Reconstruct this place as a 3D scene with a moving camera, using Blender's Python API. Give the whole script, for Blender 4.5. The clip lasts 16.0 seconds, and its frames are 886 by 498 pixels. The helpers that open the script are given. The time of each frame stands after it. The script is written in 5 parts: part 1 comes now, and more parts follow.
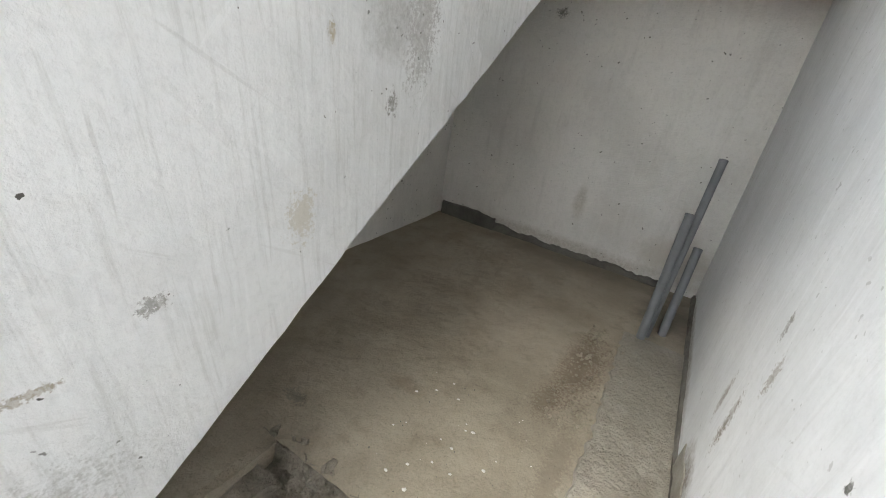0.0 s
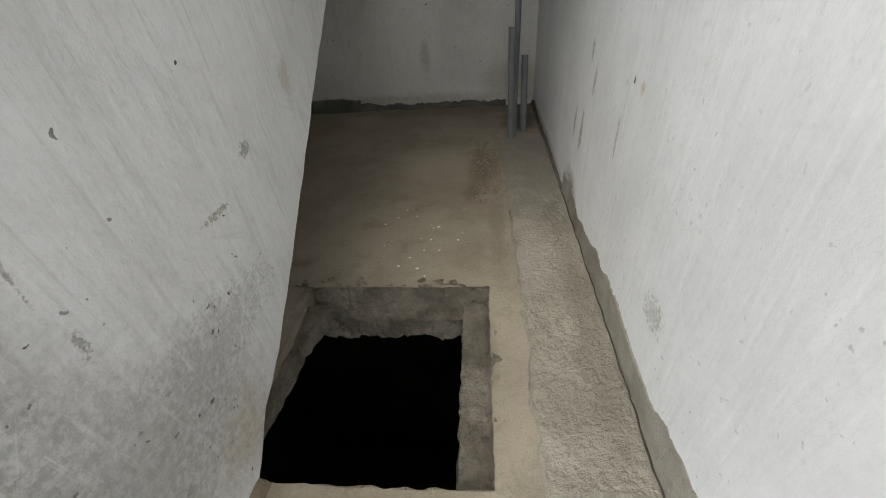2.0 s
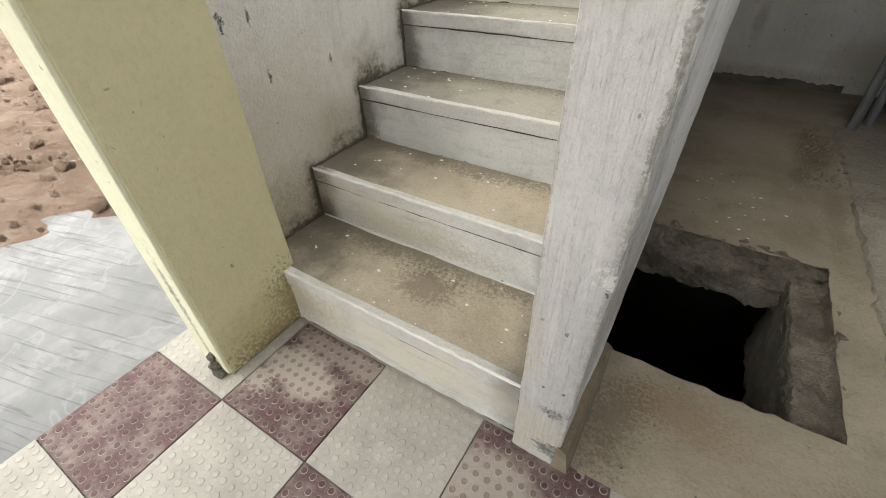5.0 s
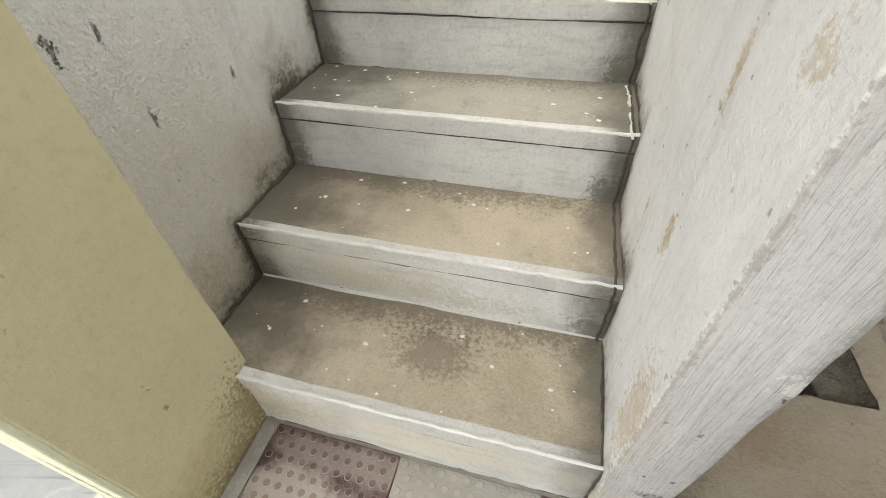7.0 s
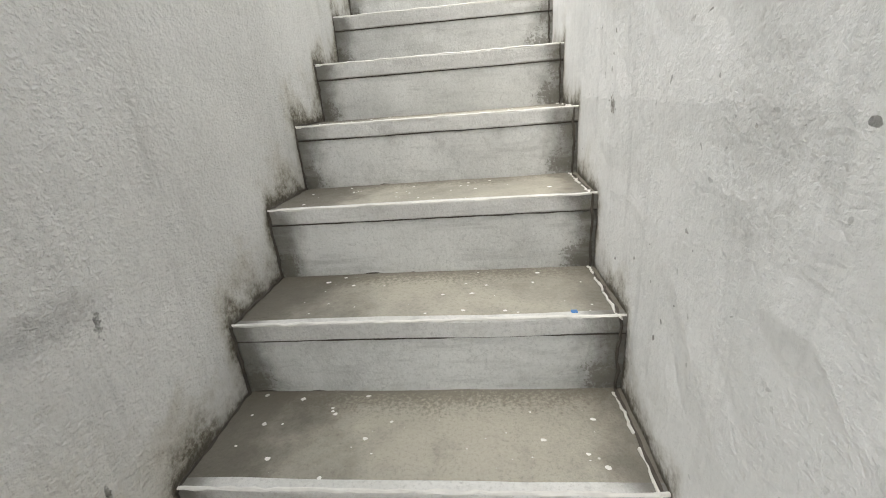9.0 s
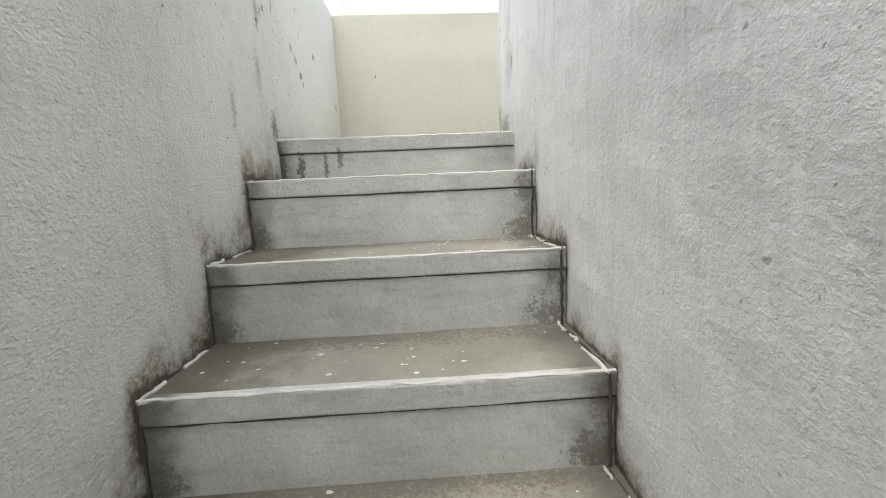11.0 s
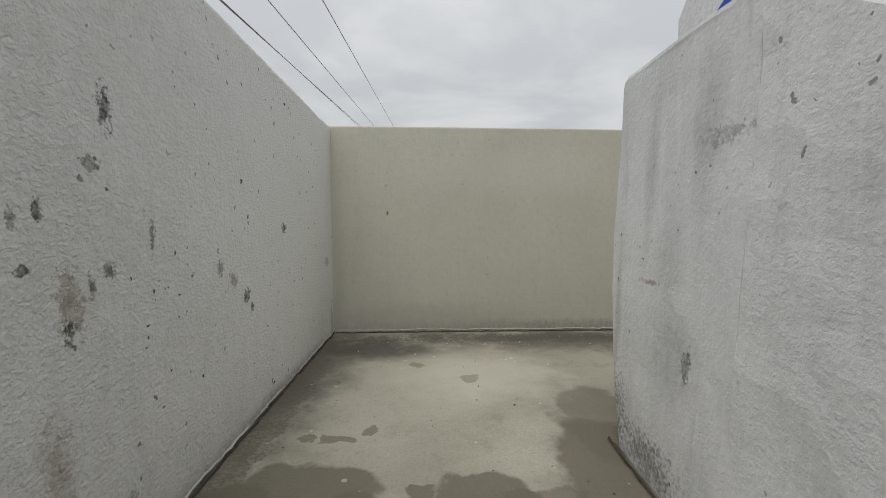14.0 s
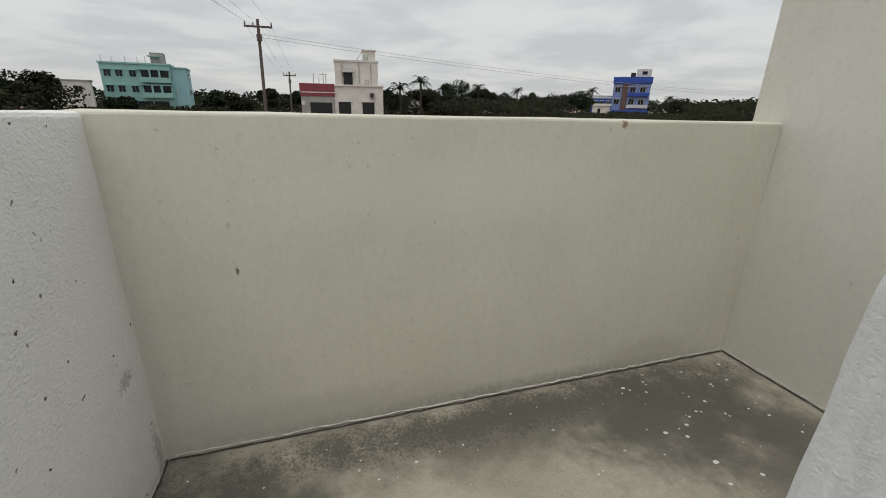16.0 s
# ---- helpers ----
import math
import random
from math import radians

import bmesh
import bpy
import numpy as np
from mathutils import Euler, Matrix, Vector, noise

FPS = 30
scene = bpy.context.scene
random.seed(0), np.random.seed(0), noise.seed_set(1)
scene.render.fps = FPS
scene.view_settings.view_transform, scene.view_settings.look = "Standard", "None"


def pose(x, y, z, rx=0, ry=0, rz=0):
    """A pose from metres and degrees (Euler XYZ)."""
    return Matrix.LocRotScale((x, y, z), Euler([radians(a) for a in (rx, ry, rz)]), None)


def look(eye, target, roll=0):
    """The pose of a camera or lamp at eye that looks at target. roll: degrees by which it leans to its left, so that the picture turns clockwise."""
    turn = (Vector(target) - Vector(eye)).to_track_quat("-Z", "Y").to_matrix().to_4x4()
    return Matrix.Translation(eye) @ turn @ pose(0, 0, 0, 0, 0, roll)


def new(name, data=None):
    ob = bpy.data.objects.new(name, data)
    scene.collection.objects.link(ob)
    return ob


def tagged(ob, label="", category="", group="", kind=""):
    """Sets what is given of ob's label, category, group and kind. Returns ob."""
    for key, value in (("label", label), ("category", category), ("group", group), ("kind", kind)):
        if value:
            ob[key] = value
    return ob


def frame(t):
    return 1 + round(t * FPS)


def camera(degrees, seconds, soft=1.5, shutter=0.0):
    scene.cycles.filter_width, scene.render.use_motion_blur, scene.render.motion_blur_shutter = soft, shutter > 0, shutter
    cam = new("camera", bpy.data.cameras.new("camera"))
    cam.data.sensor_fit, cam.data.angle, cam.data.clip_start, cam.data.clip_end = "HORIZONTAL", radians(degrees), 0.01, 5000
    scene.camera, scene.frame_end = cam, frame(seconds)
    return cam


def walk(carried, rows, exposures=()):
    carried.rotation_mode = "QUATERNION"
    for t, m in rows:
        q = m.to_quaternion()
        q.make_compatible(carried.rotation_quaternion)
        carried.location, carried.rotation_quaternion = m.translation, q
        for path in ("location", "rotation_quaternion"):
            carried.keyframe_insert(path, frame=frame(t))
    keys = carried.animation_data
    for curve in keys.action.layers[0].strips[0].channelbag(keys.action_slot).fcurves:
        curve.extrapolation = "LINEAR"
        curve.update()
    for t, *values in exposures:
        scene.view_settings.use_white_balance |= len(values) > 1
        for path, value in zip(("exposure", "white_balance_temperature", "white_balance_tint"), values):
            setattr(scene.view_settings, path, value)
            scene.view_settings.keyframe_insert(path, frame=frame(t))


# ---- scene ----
cam = camera(93.0, 16.0, soft=1.0)
PATH = [
    (0, (1.721, 0.617, 1.156), (0.871, 2.215, 0.306), 8.9),
    (0.5, (1.671, 0.471, 1.2), (1.136, 2.225, 0.401), 5.3),
    (1, (1.617, 0.285, 1.157), (1.513, 2.16, 0.469), 3.9),
    (1.5, (1.611, 0.137, 1.111), (1.535, 1.928, 0.226), 0.3),
    (2, (1.605, -0.004, 1.072), (1.422, 1.602, -0.106), -4.6),
    (2.5, (1.561, -0.08, 1.054), (1.405, 1.431, -0.247), -3.5),
    (3, (1.497, -0.199, 1.062), (1.497, 1.294, -0.269), -1.3),
    (3.5, (1.445, -0.256, 1.066), (1.449, 1.266, -0.232), 1.2),
    (4, (1.388, -0.331, 1.085), (1.154, 1.362, 0.046), 2.3),
    (4.5, (1.244, -0.403, 1.075), (0.667, 1.172, -0.015), 0.8),
    (5, (1.082, -0.456, 1.046), (0.226, 0.841, -0.213), -2.2),
    (5.2, (1.026, -0.453, 1.032), (0.216, 0.769, -0.328), -3.2),
    (7.3, (0.719, -0.241, 1.049), (0.404, 1.175, -0.328), -2.6),
    (7.5, (0.701, -0.237, 1.076), (0.468, 1.227, -0.267), -2.0),
    (8, (0.682, -0.164, 1.143), (0.565, 1.567, 0.147), -0.4),
    (8.5, (0.659, -0.038, 1.183), (0.441, 1.751, 0.315), -3.6),
    (9, (0.636, 0.103, 1.241), (0.434, 1.966, 0.542), -4.7),
    (9.5, (0.602, 0.387, 1.319), (0.621, 2.294, 0.717), -4.3),
    (10, (0.59, 0.622, 1.456), (0.733, 2.548, 0.935), -3.7),
    (10.2, (0.577, 0.705, 1.494), (0.7, 2.653, 1.058), -3.6),
    (12.3, (0.583, 1.432, 2.076), (0.608, 3.424, 1.892), -0.4),
    (12.5, (0.564, 1.504, 2.094), (0.525, 3.497, 1.936), -0.0),
    (13, (0.494, 1.686, 2.23), (0.543, 3.676, 2.034), 1.7),
    (13.5, (0.486, 1.851, 2.312), (0.592, 3.848, 2.25), 2.0),
    (14, (0.512, 2.019, 2.474), (0.573, 4.013, 2.335), -0.1),
    (14.5, (0.48, 2.221, 2.594), (0.592, 4.196, 2.298), -0.7),
    (15, (0.507, 2.424, 2.698), (0.846, 4.384, 2.485), 1.1),
    (15.3, (0.533, 2.551, 2.799), (0.936, 4.447, 2.307), -1.2),
    (15.5, (0.537, 2.639, 2.852), (1.02, 4.517, 2.361), -2.3),
    (15.6, (0.535, 2.683, 2.859), (1.02, 4.566, 2.389), -2.5),
    (15.8, (0.519, 2.769, 2.872), (0.952, 4.67, 2.427), -2.6),
    (16, (0.513, 2.859, 2.938), (1.093, 4.657, 2.28), 1.2),
]
EXPOSURES = [
    (0.0, 3.5, 6900, 10), (0.5, 3.18, 6900, 10), (1.0, 2.66, 6900, 10), (1.5, 2.64, 6950, 10), (2.5, 2.48, 7200, 10), (3.5, 2.42, 7200, 10),
    (4.0, 2.34, 7200, 10), (4.5, 2.24, 7250, 10), (5.0, 2.04, 7250, 10), (7.5, 2.22, 7100, 10), (8.0, 2.04, 6950, 10), (8.5, 1.95, 6850, 10),
    (9.0, 1.91, 6850, 10), (9.5, 1.73, 6800, 10), (10.0, 1.63, 6650, 10), (12.3, 0.43, 6800, 10), (13.3, 0.18, 6800, 10), (14.0, -0.04, 6850, 10),
    (14.5, -0.09, 6850, 10), (15.0, -0.12, 6850, 10), (15.5, 0.02, 6900, 10), (16.0, 0.05, 6950, 10),
]
walk(cam, [(t, look(eye, target, roll)) for t, eye, target, roll in PATH], EXPOSURES)

# ---- settings ----
SKY, SUN = 1.0, 0.9
GRIME, RUST, MOULD, BRUISE = (0.16, 0.15, 0.13), (0.52, 0.41, 0.26), (0.07, 0.07, 0.06), (0.36, 0.36, 0.345)
MUD, DAMP, BARE = (0.15, 0.115, 0.08), (0.11, 0.105, 0.09), (0.30, 0.285, 0.26)
# front edge of each step: how far back, how high
NOSE = [(0.076, 0.205), (0.364, 0.386), (0.644, 0.572), (0.918, 0.762), (1.193, 0.965), (1.475, 1.167), (1.750, 1.365), (2.046, 1.564), (2.345, 1.775), (2.668, 1.938)]
# stains and patches of tone: place, reach along each axis, colour, strength
LEFT_STAINS = [
    # first entry lightens the upper end of the wall by the landing
    ((0.04, 3.7, 2.75), (0.3, 1.7, 1.3), (0.84, 0.85, 0.845), 0.85), ((0.03, 0.35, 0.5), (0.2, 0.4, 0.4), (0.50, 0.455, 0.35), 0.5), ((0.03, 0.24, 0.30), (0.2, 0.17, 0.16), (0.34, 0.30, 0.21), 0.6), ((0.03, 0.52, 0.47), (0.2, 0.15, 0.13), (0.36, 0.32, 0.24), 0.5),
    ((0.03, 0.455, 1.13), (0.2, 0.014, 0.06), GRIME, 0.75), ((0.03, 0.424, 0.99), (0.2, 0.016, 0.05), GRIME, 0.8),
    ((0.03, 0.50, 1.08), (0.2, 0.03, 0.03), GRIME, 0.5), ((0.03, 0.206, 0.847), (0.2, 0.012, 0.02), MOULD, 0.9),
    ((0.03, 0.286, 0.849), (0.2, 0.006, 0.026), MOULD, 0.8), ((0.03, 0.303, 0.70), (0.2, 0.006, 0.022), MOULD, 0.8),
    ((0.03, 0.54, 0.69), (0.2, 0.006, 0.02), MOULD, 0.8), ((0.03, 0.627, 0.945), (0.2, 0.008, 0.024), MOULD, 0.7),
    ((0.03, 0.56, 0.98), (0.2, 0.12, 0.04), BRUISE, 0.5),
    ((0.04, 2.54, 2.15), (0.2, 0.028, 0.10), (0.40, 0.37, 0.31), 0.7), ((0.04, 2.65, 2.635), (0.2, 0.014, 0.036), MOULD, 0.85),
    ((0.04, 2.617, 2.552), (0.2, 0.016, 0.012), GRIME, 0.8), ((0.04, 2.537, 2.488), (0.2, 0.008, 0.014), MOULD, 0.8), ((0.04, 2.505, 2.478), (0.2, 0.007, 0.016), GRIME, 0.75),
    ((0.04, 2.575, 2.365), (0.2, 0.024, 0.058), (0.38, 0.355, 0.30), 0.85), ((0.04, 2.572, 2.325), (0.2, 0.010, 0.022), MOULD, 0.85), ((0.04, 2.61, 2.378), (0.2, 0.008, 0.022), GRIME, 0.8),
    ((0.04, 2.645, 2.40), (0.2, 0.014, 0.018), GRIME, 0.8), ((0.04, 2.74, 2.45), (0.2, 0.009, 0.034), GRIME, 0.75), ((0.04, 2.96, 2.368), (0.2, 0.020, 0.020), BARE, 0.75),
    ((0.04, 3.02, 2.33), (0.2, 0.022, 0.024), BARE, 0.7), ((0.04, 3.086, 2.283), (0.2, 0.026, 0.018), MOULD, 0.85), ((0.04, 3.12, 2.248), (0.2, 0.010, 0.012), MOULD, 0.8),
    ((0.04, 3.368, 2.449), (0.2, 0.024, 0.018), GRIME, 0.8), ((0.04, 2.412, 2.466), (0.2, 0.008, 0.008), MOULD, 0.8), ((0.04, 2.513, 2.416), (0.2, 0.010, 0.008), MOULD, 0.8),
    ((0.04, 2.314, 1.99), (0.2, 0.02, 0.08), BARE, 0.6), ((0.04, 2.655, 1.985), (0.2, 0.035, 0.06), GRIME, 0.8), ((0.04, 3.3, 1.935), (0.2, 0.9, 0.05), GRIME, 0.55),
    ((0.04, 3.896, 2.29), (0.2, 0.04, 0.02), BRUISE, 0.7), ((0.04, 3.97, 2.0), (0.2, 0.03, 0.10), GRIME, 0.5),
]
RIGHT_STAINS = [
    ((0.936, 0.093, 1.013), (0.012, 0.010, 0.02), (0.17, 0.162, 0.15), 0.85), ((0.939, 0.077, 1.002), (0.012, 0.010, 0.02), (0.17, 0.162, 0.15), 0.85),
    ((1.047, 0.052, 0.55), (0.008, 0.008, 0.75), (0.20, 0.185, 0.155), 0.8), ((0.93, 0.052, 0.6), (0.006, 0.007, 0.7), (0.34, 0.32, 0.28), 0.6),
    ((1.047, 0.13, 1.045), (0.008, 0.07, 0.06), GRIME, 0.7), ((1.05, 0.36, 1.20), (0.013, 0.14, 0.12), (0.20, 0.185, 0.155), 0.8), ((0.985, 0.052, 0.985), (0.08, 0.010, 0.006), (0.30, 0.28, 0.24), 0.6),
    ((0.99, 0.22, 1.11), (0.04, 0.14, 0.1), (0.60, 0.56, 0.47), 0.6), ((0.96, 0.052, 0.09), (0.12, 0.03, 0.13), (0.50, 0.45, 0.34), 0.5),
    ((1.06, 0.338, 0.83), (0.05, 0.0045, 0.10), (0.22, 0.21, 0.19), 0.75), ((1.06, 0.352, 0.65), (0.05, 0.010, 0.03), (0.20, 0.19, 0.17), 0.75), ((1.06, 0.337, 0.26), (0.05, 0.012, 0.012), MOULD, 0.8), ((1.06, 0.12, 0.38), (0.05, 0.03, 0.22), (0.40, 0.39, 0.36), 0.6), ((1.06, 0.10, 0.12), (0.05, 0.06, 0.10), (0.33, 0.30, 0.24), 0.6),
    ((0.93, 0.274, 0.85), (0.06, 0.014, 0.05), RUST, 0.75), ((0.93, 0.267, 0.62), (0.06, 0.02, 0.04), RUST, 0.8),
    ((0.93, 0.13, 0.92), (0.06, 0.022, 0.03), RUST, 0.5), ((0.93, 0.42, 0.55), (0.06, 0.008, 0.03), RUST, 0.8),
    ((0.93, 0.10, 0.40), (0.06, 0.05, 0.14), RUST, 0.6),
    ((0.95, 1.112, 1.188), (0.05, 0.02, 0.018), (0.24, 0.23, 0.21), 0.9), ((0.93, 0.58, 1.17), (0.06, 0.09, 0.12), BRUISE, 0.28),
    ((0.96, 2.734, 2.213), (0.06, 0.016, 0.03), MOULD, 0.8),
    ((0.96, 2.68, 2.61), (0.06, 0.06, 0.02), GRIME, 0.5), ((0.96, 2.85, 1.98), (0.08, 0.12, 0.06), GRIME, 0.7),
    ((0.96, 2.875, 2.343), (0.06, 0.04, 0.006), (0.30, 0.17, 0.13), 0.6),
    ((1.06, 1.57, 1.20), (0.05, 0.07, 0.16), (0.36, 0.355, 0.34), 0.7), ((1.06, 1.45, 1.20), (0.05, 0.12, 0.12), BRUISE, 0.6), ((1.06, 1.477, 1.018), (0.05, 0.02, 0.03), GRIME, 0.7),
    ((1.06, 1.197, 0.79), (0.05, 0.04, 0.06), (0.48, 0.44, 0.36), 0.6), ((1.06, 1.27, 1.16), (0.05, 0.01, 0.025), (0.40, 0.35, 0.26), 0.8),
    ((1.06, 0.715, 0.643), (0.05, 0.05, 0.010), (0.30, 0.26, 0.20), 0.8), ((1.06, 0.892, 0.715), (0.05, 0.03, 0.02), GRIME, 0.6),
    ((1.06, 0.15, 0.84), (0.05, 0.065, 0.06), (0.27, 0.255, 0.225), 0.75), ((1.06, 0.16, 0.70), (0.05, 0.012, 0.02), MOULD, 0.8),
    # large grey patches make the lower passage side darker near its end
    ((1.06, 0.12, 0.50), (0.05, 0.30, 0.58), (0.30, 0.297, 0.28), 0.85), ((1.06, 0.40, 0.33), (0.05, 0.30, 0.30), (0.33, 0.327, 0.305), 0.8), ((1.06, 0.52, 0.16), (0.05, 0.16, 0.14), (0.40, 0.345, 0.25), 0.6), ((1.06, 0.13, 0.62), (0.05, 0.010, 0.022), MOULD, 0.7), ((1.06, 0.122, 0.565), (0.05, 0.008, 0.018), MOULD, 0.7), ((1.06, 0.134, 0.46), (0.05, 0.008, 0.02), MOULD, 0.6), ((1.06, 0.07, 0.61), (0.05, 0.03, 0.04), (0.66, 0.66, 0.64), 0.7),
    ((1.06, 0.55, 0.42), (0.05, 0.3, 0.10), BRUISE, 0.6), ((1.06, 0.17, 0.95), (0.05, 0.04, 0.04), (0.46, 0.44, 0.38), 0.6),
    ((1.03, 0.052, 0.06), (0.05, 0.05, 0.035), (0.14, 0.14, 0.13), 0.9), ((1.0, 0.052, 0.21), (0.03, 0.05, 0.016), GRIME, 0.8),
]
NEWEL_STAINS = [
    ((0.95, 2.72, 2.62), (0.2, 0.05, 0.20), BRUISE, 0.38), ((0.95, 2.90, 2.58), (0.2, 0.03, 0.22), BRUISE, 0.35), ((0.95, 2.81, 2.40), (0.2, 0.06, 0.15), BRUISE, 0.3), ((0.95, 3.02, 2.2), (0.2, 0.02, 0.3), (0.46, 0.44, 0.38), 0.5),
    ((0.95, 2.78, 2.20), (0.2, 0.10, 0.12), BRUISE, 0.35), ((0.95, 2.99, 2.02), (0.2, 0.05, 0.10), MOULD, 0.6), ((0.95, 2.8, 2.815), (0.2, 0.3, 0.02), BRUISE, 0.5),
]
PASSAGE_STAINS = [
    ((2.02, 1.72, 0.40), (0.2, 0.025, 0.11), MUD, 0.7), ((2.02, 1.62, 0.63), (0.2, 0.02, 0.06), (0.25, 0.22, 0.18), 0.6),
    ((2.02, 1.70, 0.72), (0.2, 0.014, 0.05), GRIME, 0.6), ((2.02, 1.208, 0.739), (0.2, 0.009, 0.014), MOULD, 0.8),
    ((2.02, 1.142, 0.737), (0.2, 0.014, 0.018), RUST, 0.6), ((2.02, 1.27, 0.55), (0.2, 0.010, 0.07), BRUISE, 0.7),
    ((2.02, 1.80, 0.10), (0.2, 0.16, 0.11), MUD, 0.75), ((2.02, 0.764, 0.30), (0.2, 0.06, 0.05), BRUISE, 0.6),
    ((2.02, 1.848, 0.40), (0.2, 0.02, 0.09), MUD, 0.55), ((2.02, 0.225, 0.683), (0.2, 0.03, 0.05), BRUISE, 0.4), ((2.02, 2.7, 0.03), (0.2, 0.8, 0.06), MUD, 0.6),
]
# grey patches, one grime spot, and a darker band along the foot
BACK_MARKS = [
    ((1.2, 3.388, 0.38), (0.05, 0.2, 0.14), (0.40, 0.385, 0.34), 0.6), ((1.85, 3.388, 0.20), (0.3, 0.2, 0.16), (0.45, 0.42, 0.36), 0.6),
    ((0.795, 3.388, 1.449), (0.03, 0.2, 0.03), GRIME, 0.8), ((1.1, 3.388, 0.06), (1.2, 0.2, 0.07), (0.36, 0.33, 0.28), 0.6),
]
# paler high up, greyer along the foot and in the left corner, few spots
CREAM_MARKS = [
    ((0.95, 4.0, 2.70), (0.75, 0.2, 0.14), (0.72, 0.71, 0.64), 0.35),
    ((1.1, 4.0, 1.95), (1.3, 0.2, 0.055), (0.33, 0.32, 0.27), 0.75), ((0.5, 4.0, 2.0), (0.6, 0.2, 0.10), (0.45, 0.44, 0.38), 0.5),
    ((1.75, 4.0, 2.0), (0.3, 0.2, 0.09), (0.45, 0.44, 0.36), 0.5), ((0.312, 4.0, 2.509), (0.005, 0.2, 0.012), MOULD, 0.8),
    ((1.478, 4.0, 2.885), (0.014, 0.2, 0.016), (0.25, 0.16, 0.11), 0.8), ((0.07, 4.0, 2.2), (0.05, 0.2, 0.5), (0.50, 0.49, 0.42), 0.4),
]
YELLOW_STAINS = [
    ((0.15, -0.03, 0.0), (0.1, 0.2, 0.10), (0.17, 0.12, 0.06), 0.95), ((0.15, 0.08, 0.10), (0.1, 0.10, 0.14), (0.22, 0.17, 0.09), 0.85),
    ((0.15, -0.05, 0.10), (0.1, 0.2, 0.12), (0.40, 0.35, 0.2), 0.6), ((0.15, -0.055, 0.33), (0.1, 0.006, 0.008), (0.3, 0.22, 0.12), 0.9),
]
PALE_STAINS = [((0.094, -0.19, 0.30), (0.018, 0.1, 0.16), (0.22, 0.215, 0.21), 0.9), ((0.094, -0.19, 0.1), (0.012, 0.1, 0.1), (0.3, 0.28, 0.25), 0.7)]
# mud and grime; also darker along the back wall and its right corner
FLOOR_MARKS = [
    ((1.62, 2.25, 0), (0.10, 0.35, 0.1), MUD, 0.75), ((1.56, 1.95, 0), (0.06, 0.12, 0.1), MUD, 0.6), ((1.9, 3.0, 0), (0.2, 0.35, 0.1), (0.13, 0.12, 0.10), 0.7),
    ((1.40, 0.25, 0), (0.55, 0.26, 0.1), (0.35, 0.295, 0.222), 0.5), ((1.28, 0.36, 0), (0.16, 0.10, 0.1), (0.27, 0.19, 0.125), 0.65), ((1.5, 0.16, 0), (0.12, 0.10, 0.1), (0.27, 0.195, 0.13), 0.6), ((1.66, 0.28, 0), (0.10, 0.10, 0.1), MUD, 0.45), ((1.12, 0.25, 0), (0.10, 0.18, 0.1), MUD, 0.6),
    ((0.83, 1.374, 0), (0.05, 0.03, 0.1), GRIME, 0.6), ((1.1, 1.67, 0), (0.09, 0.05, 0.1), (0.24, 0.20, 0.15), 0.6), ((1.68, 1.6, 0), (0.05, 0.5, 0.1), (0.20, 0.17, 0.13), 0.6),
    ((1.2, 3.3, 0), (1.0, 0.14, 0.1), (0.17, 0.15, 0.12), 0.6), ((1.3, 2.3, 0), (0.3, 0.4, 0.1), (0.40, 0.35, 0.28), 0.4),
]
# grime at both ends of the treads; each is also darker along its back
TREAD_MARKS = [((0.0, 1.3, 0.9), (0.38, 5.0, 5.0), (0.085, 0.077, 0.062), 0.8), ((0.95, 1.3, 0.9), (0.14, 4.0, 4.0), (0.12, 0.11, 0.09), 0.8), ((0.56, 0.25, 0.205), (0.12, 0.08, 0.08), (0.19, 0.15, 0.11), 0.7)] + [
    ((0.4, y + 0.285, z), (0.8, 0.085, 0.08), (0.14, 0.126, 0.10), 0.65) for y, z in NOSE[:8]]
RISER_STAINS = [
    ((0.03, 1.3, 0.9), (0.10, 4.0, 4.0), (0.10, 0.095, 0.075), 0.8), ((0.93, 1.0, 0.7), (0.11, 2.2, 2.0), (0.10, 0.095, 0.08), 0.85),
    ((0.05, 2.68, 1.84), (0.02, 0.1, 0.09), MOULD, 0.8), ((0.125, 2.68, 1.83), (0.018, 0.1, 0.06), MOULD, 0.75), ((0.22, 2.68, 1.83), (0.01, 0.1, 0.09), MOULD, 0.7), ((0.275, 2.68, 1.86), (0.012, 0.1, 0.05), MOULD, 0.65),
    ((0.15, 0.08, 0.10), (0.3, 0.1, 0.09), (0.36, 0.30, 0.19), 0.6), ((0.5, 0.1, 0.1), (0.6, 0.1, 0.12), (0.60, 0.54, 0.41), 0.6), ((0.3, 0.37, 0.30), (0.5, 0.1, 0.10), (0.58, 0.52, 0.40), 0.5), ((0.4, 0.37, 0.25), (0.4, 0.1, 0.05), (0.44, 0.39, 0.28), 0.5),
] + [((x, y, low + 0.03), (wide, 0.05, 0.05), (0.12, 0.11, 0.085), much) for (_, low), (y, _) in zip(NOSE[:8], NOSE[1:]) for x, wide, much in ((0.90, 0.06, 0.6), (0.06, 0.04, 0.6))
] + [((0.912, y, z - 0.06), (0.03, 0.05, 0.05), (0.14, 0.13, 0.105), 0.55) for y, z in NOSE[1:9]]
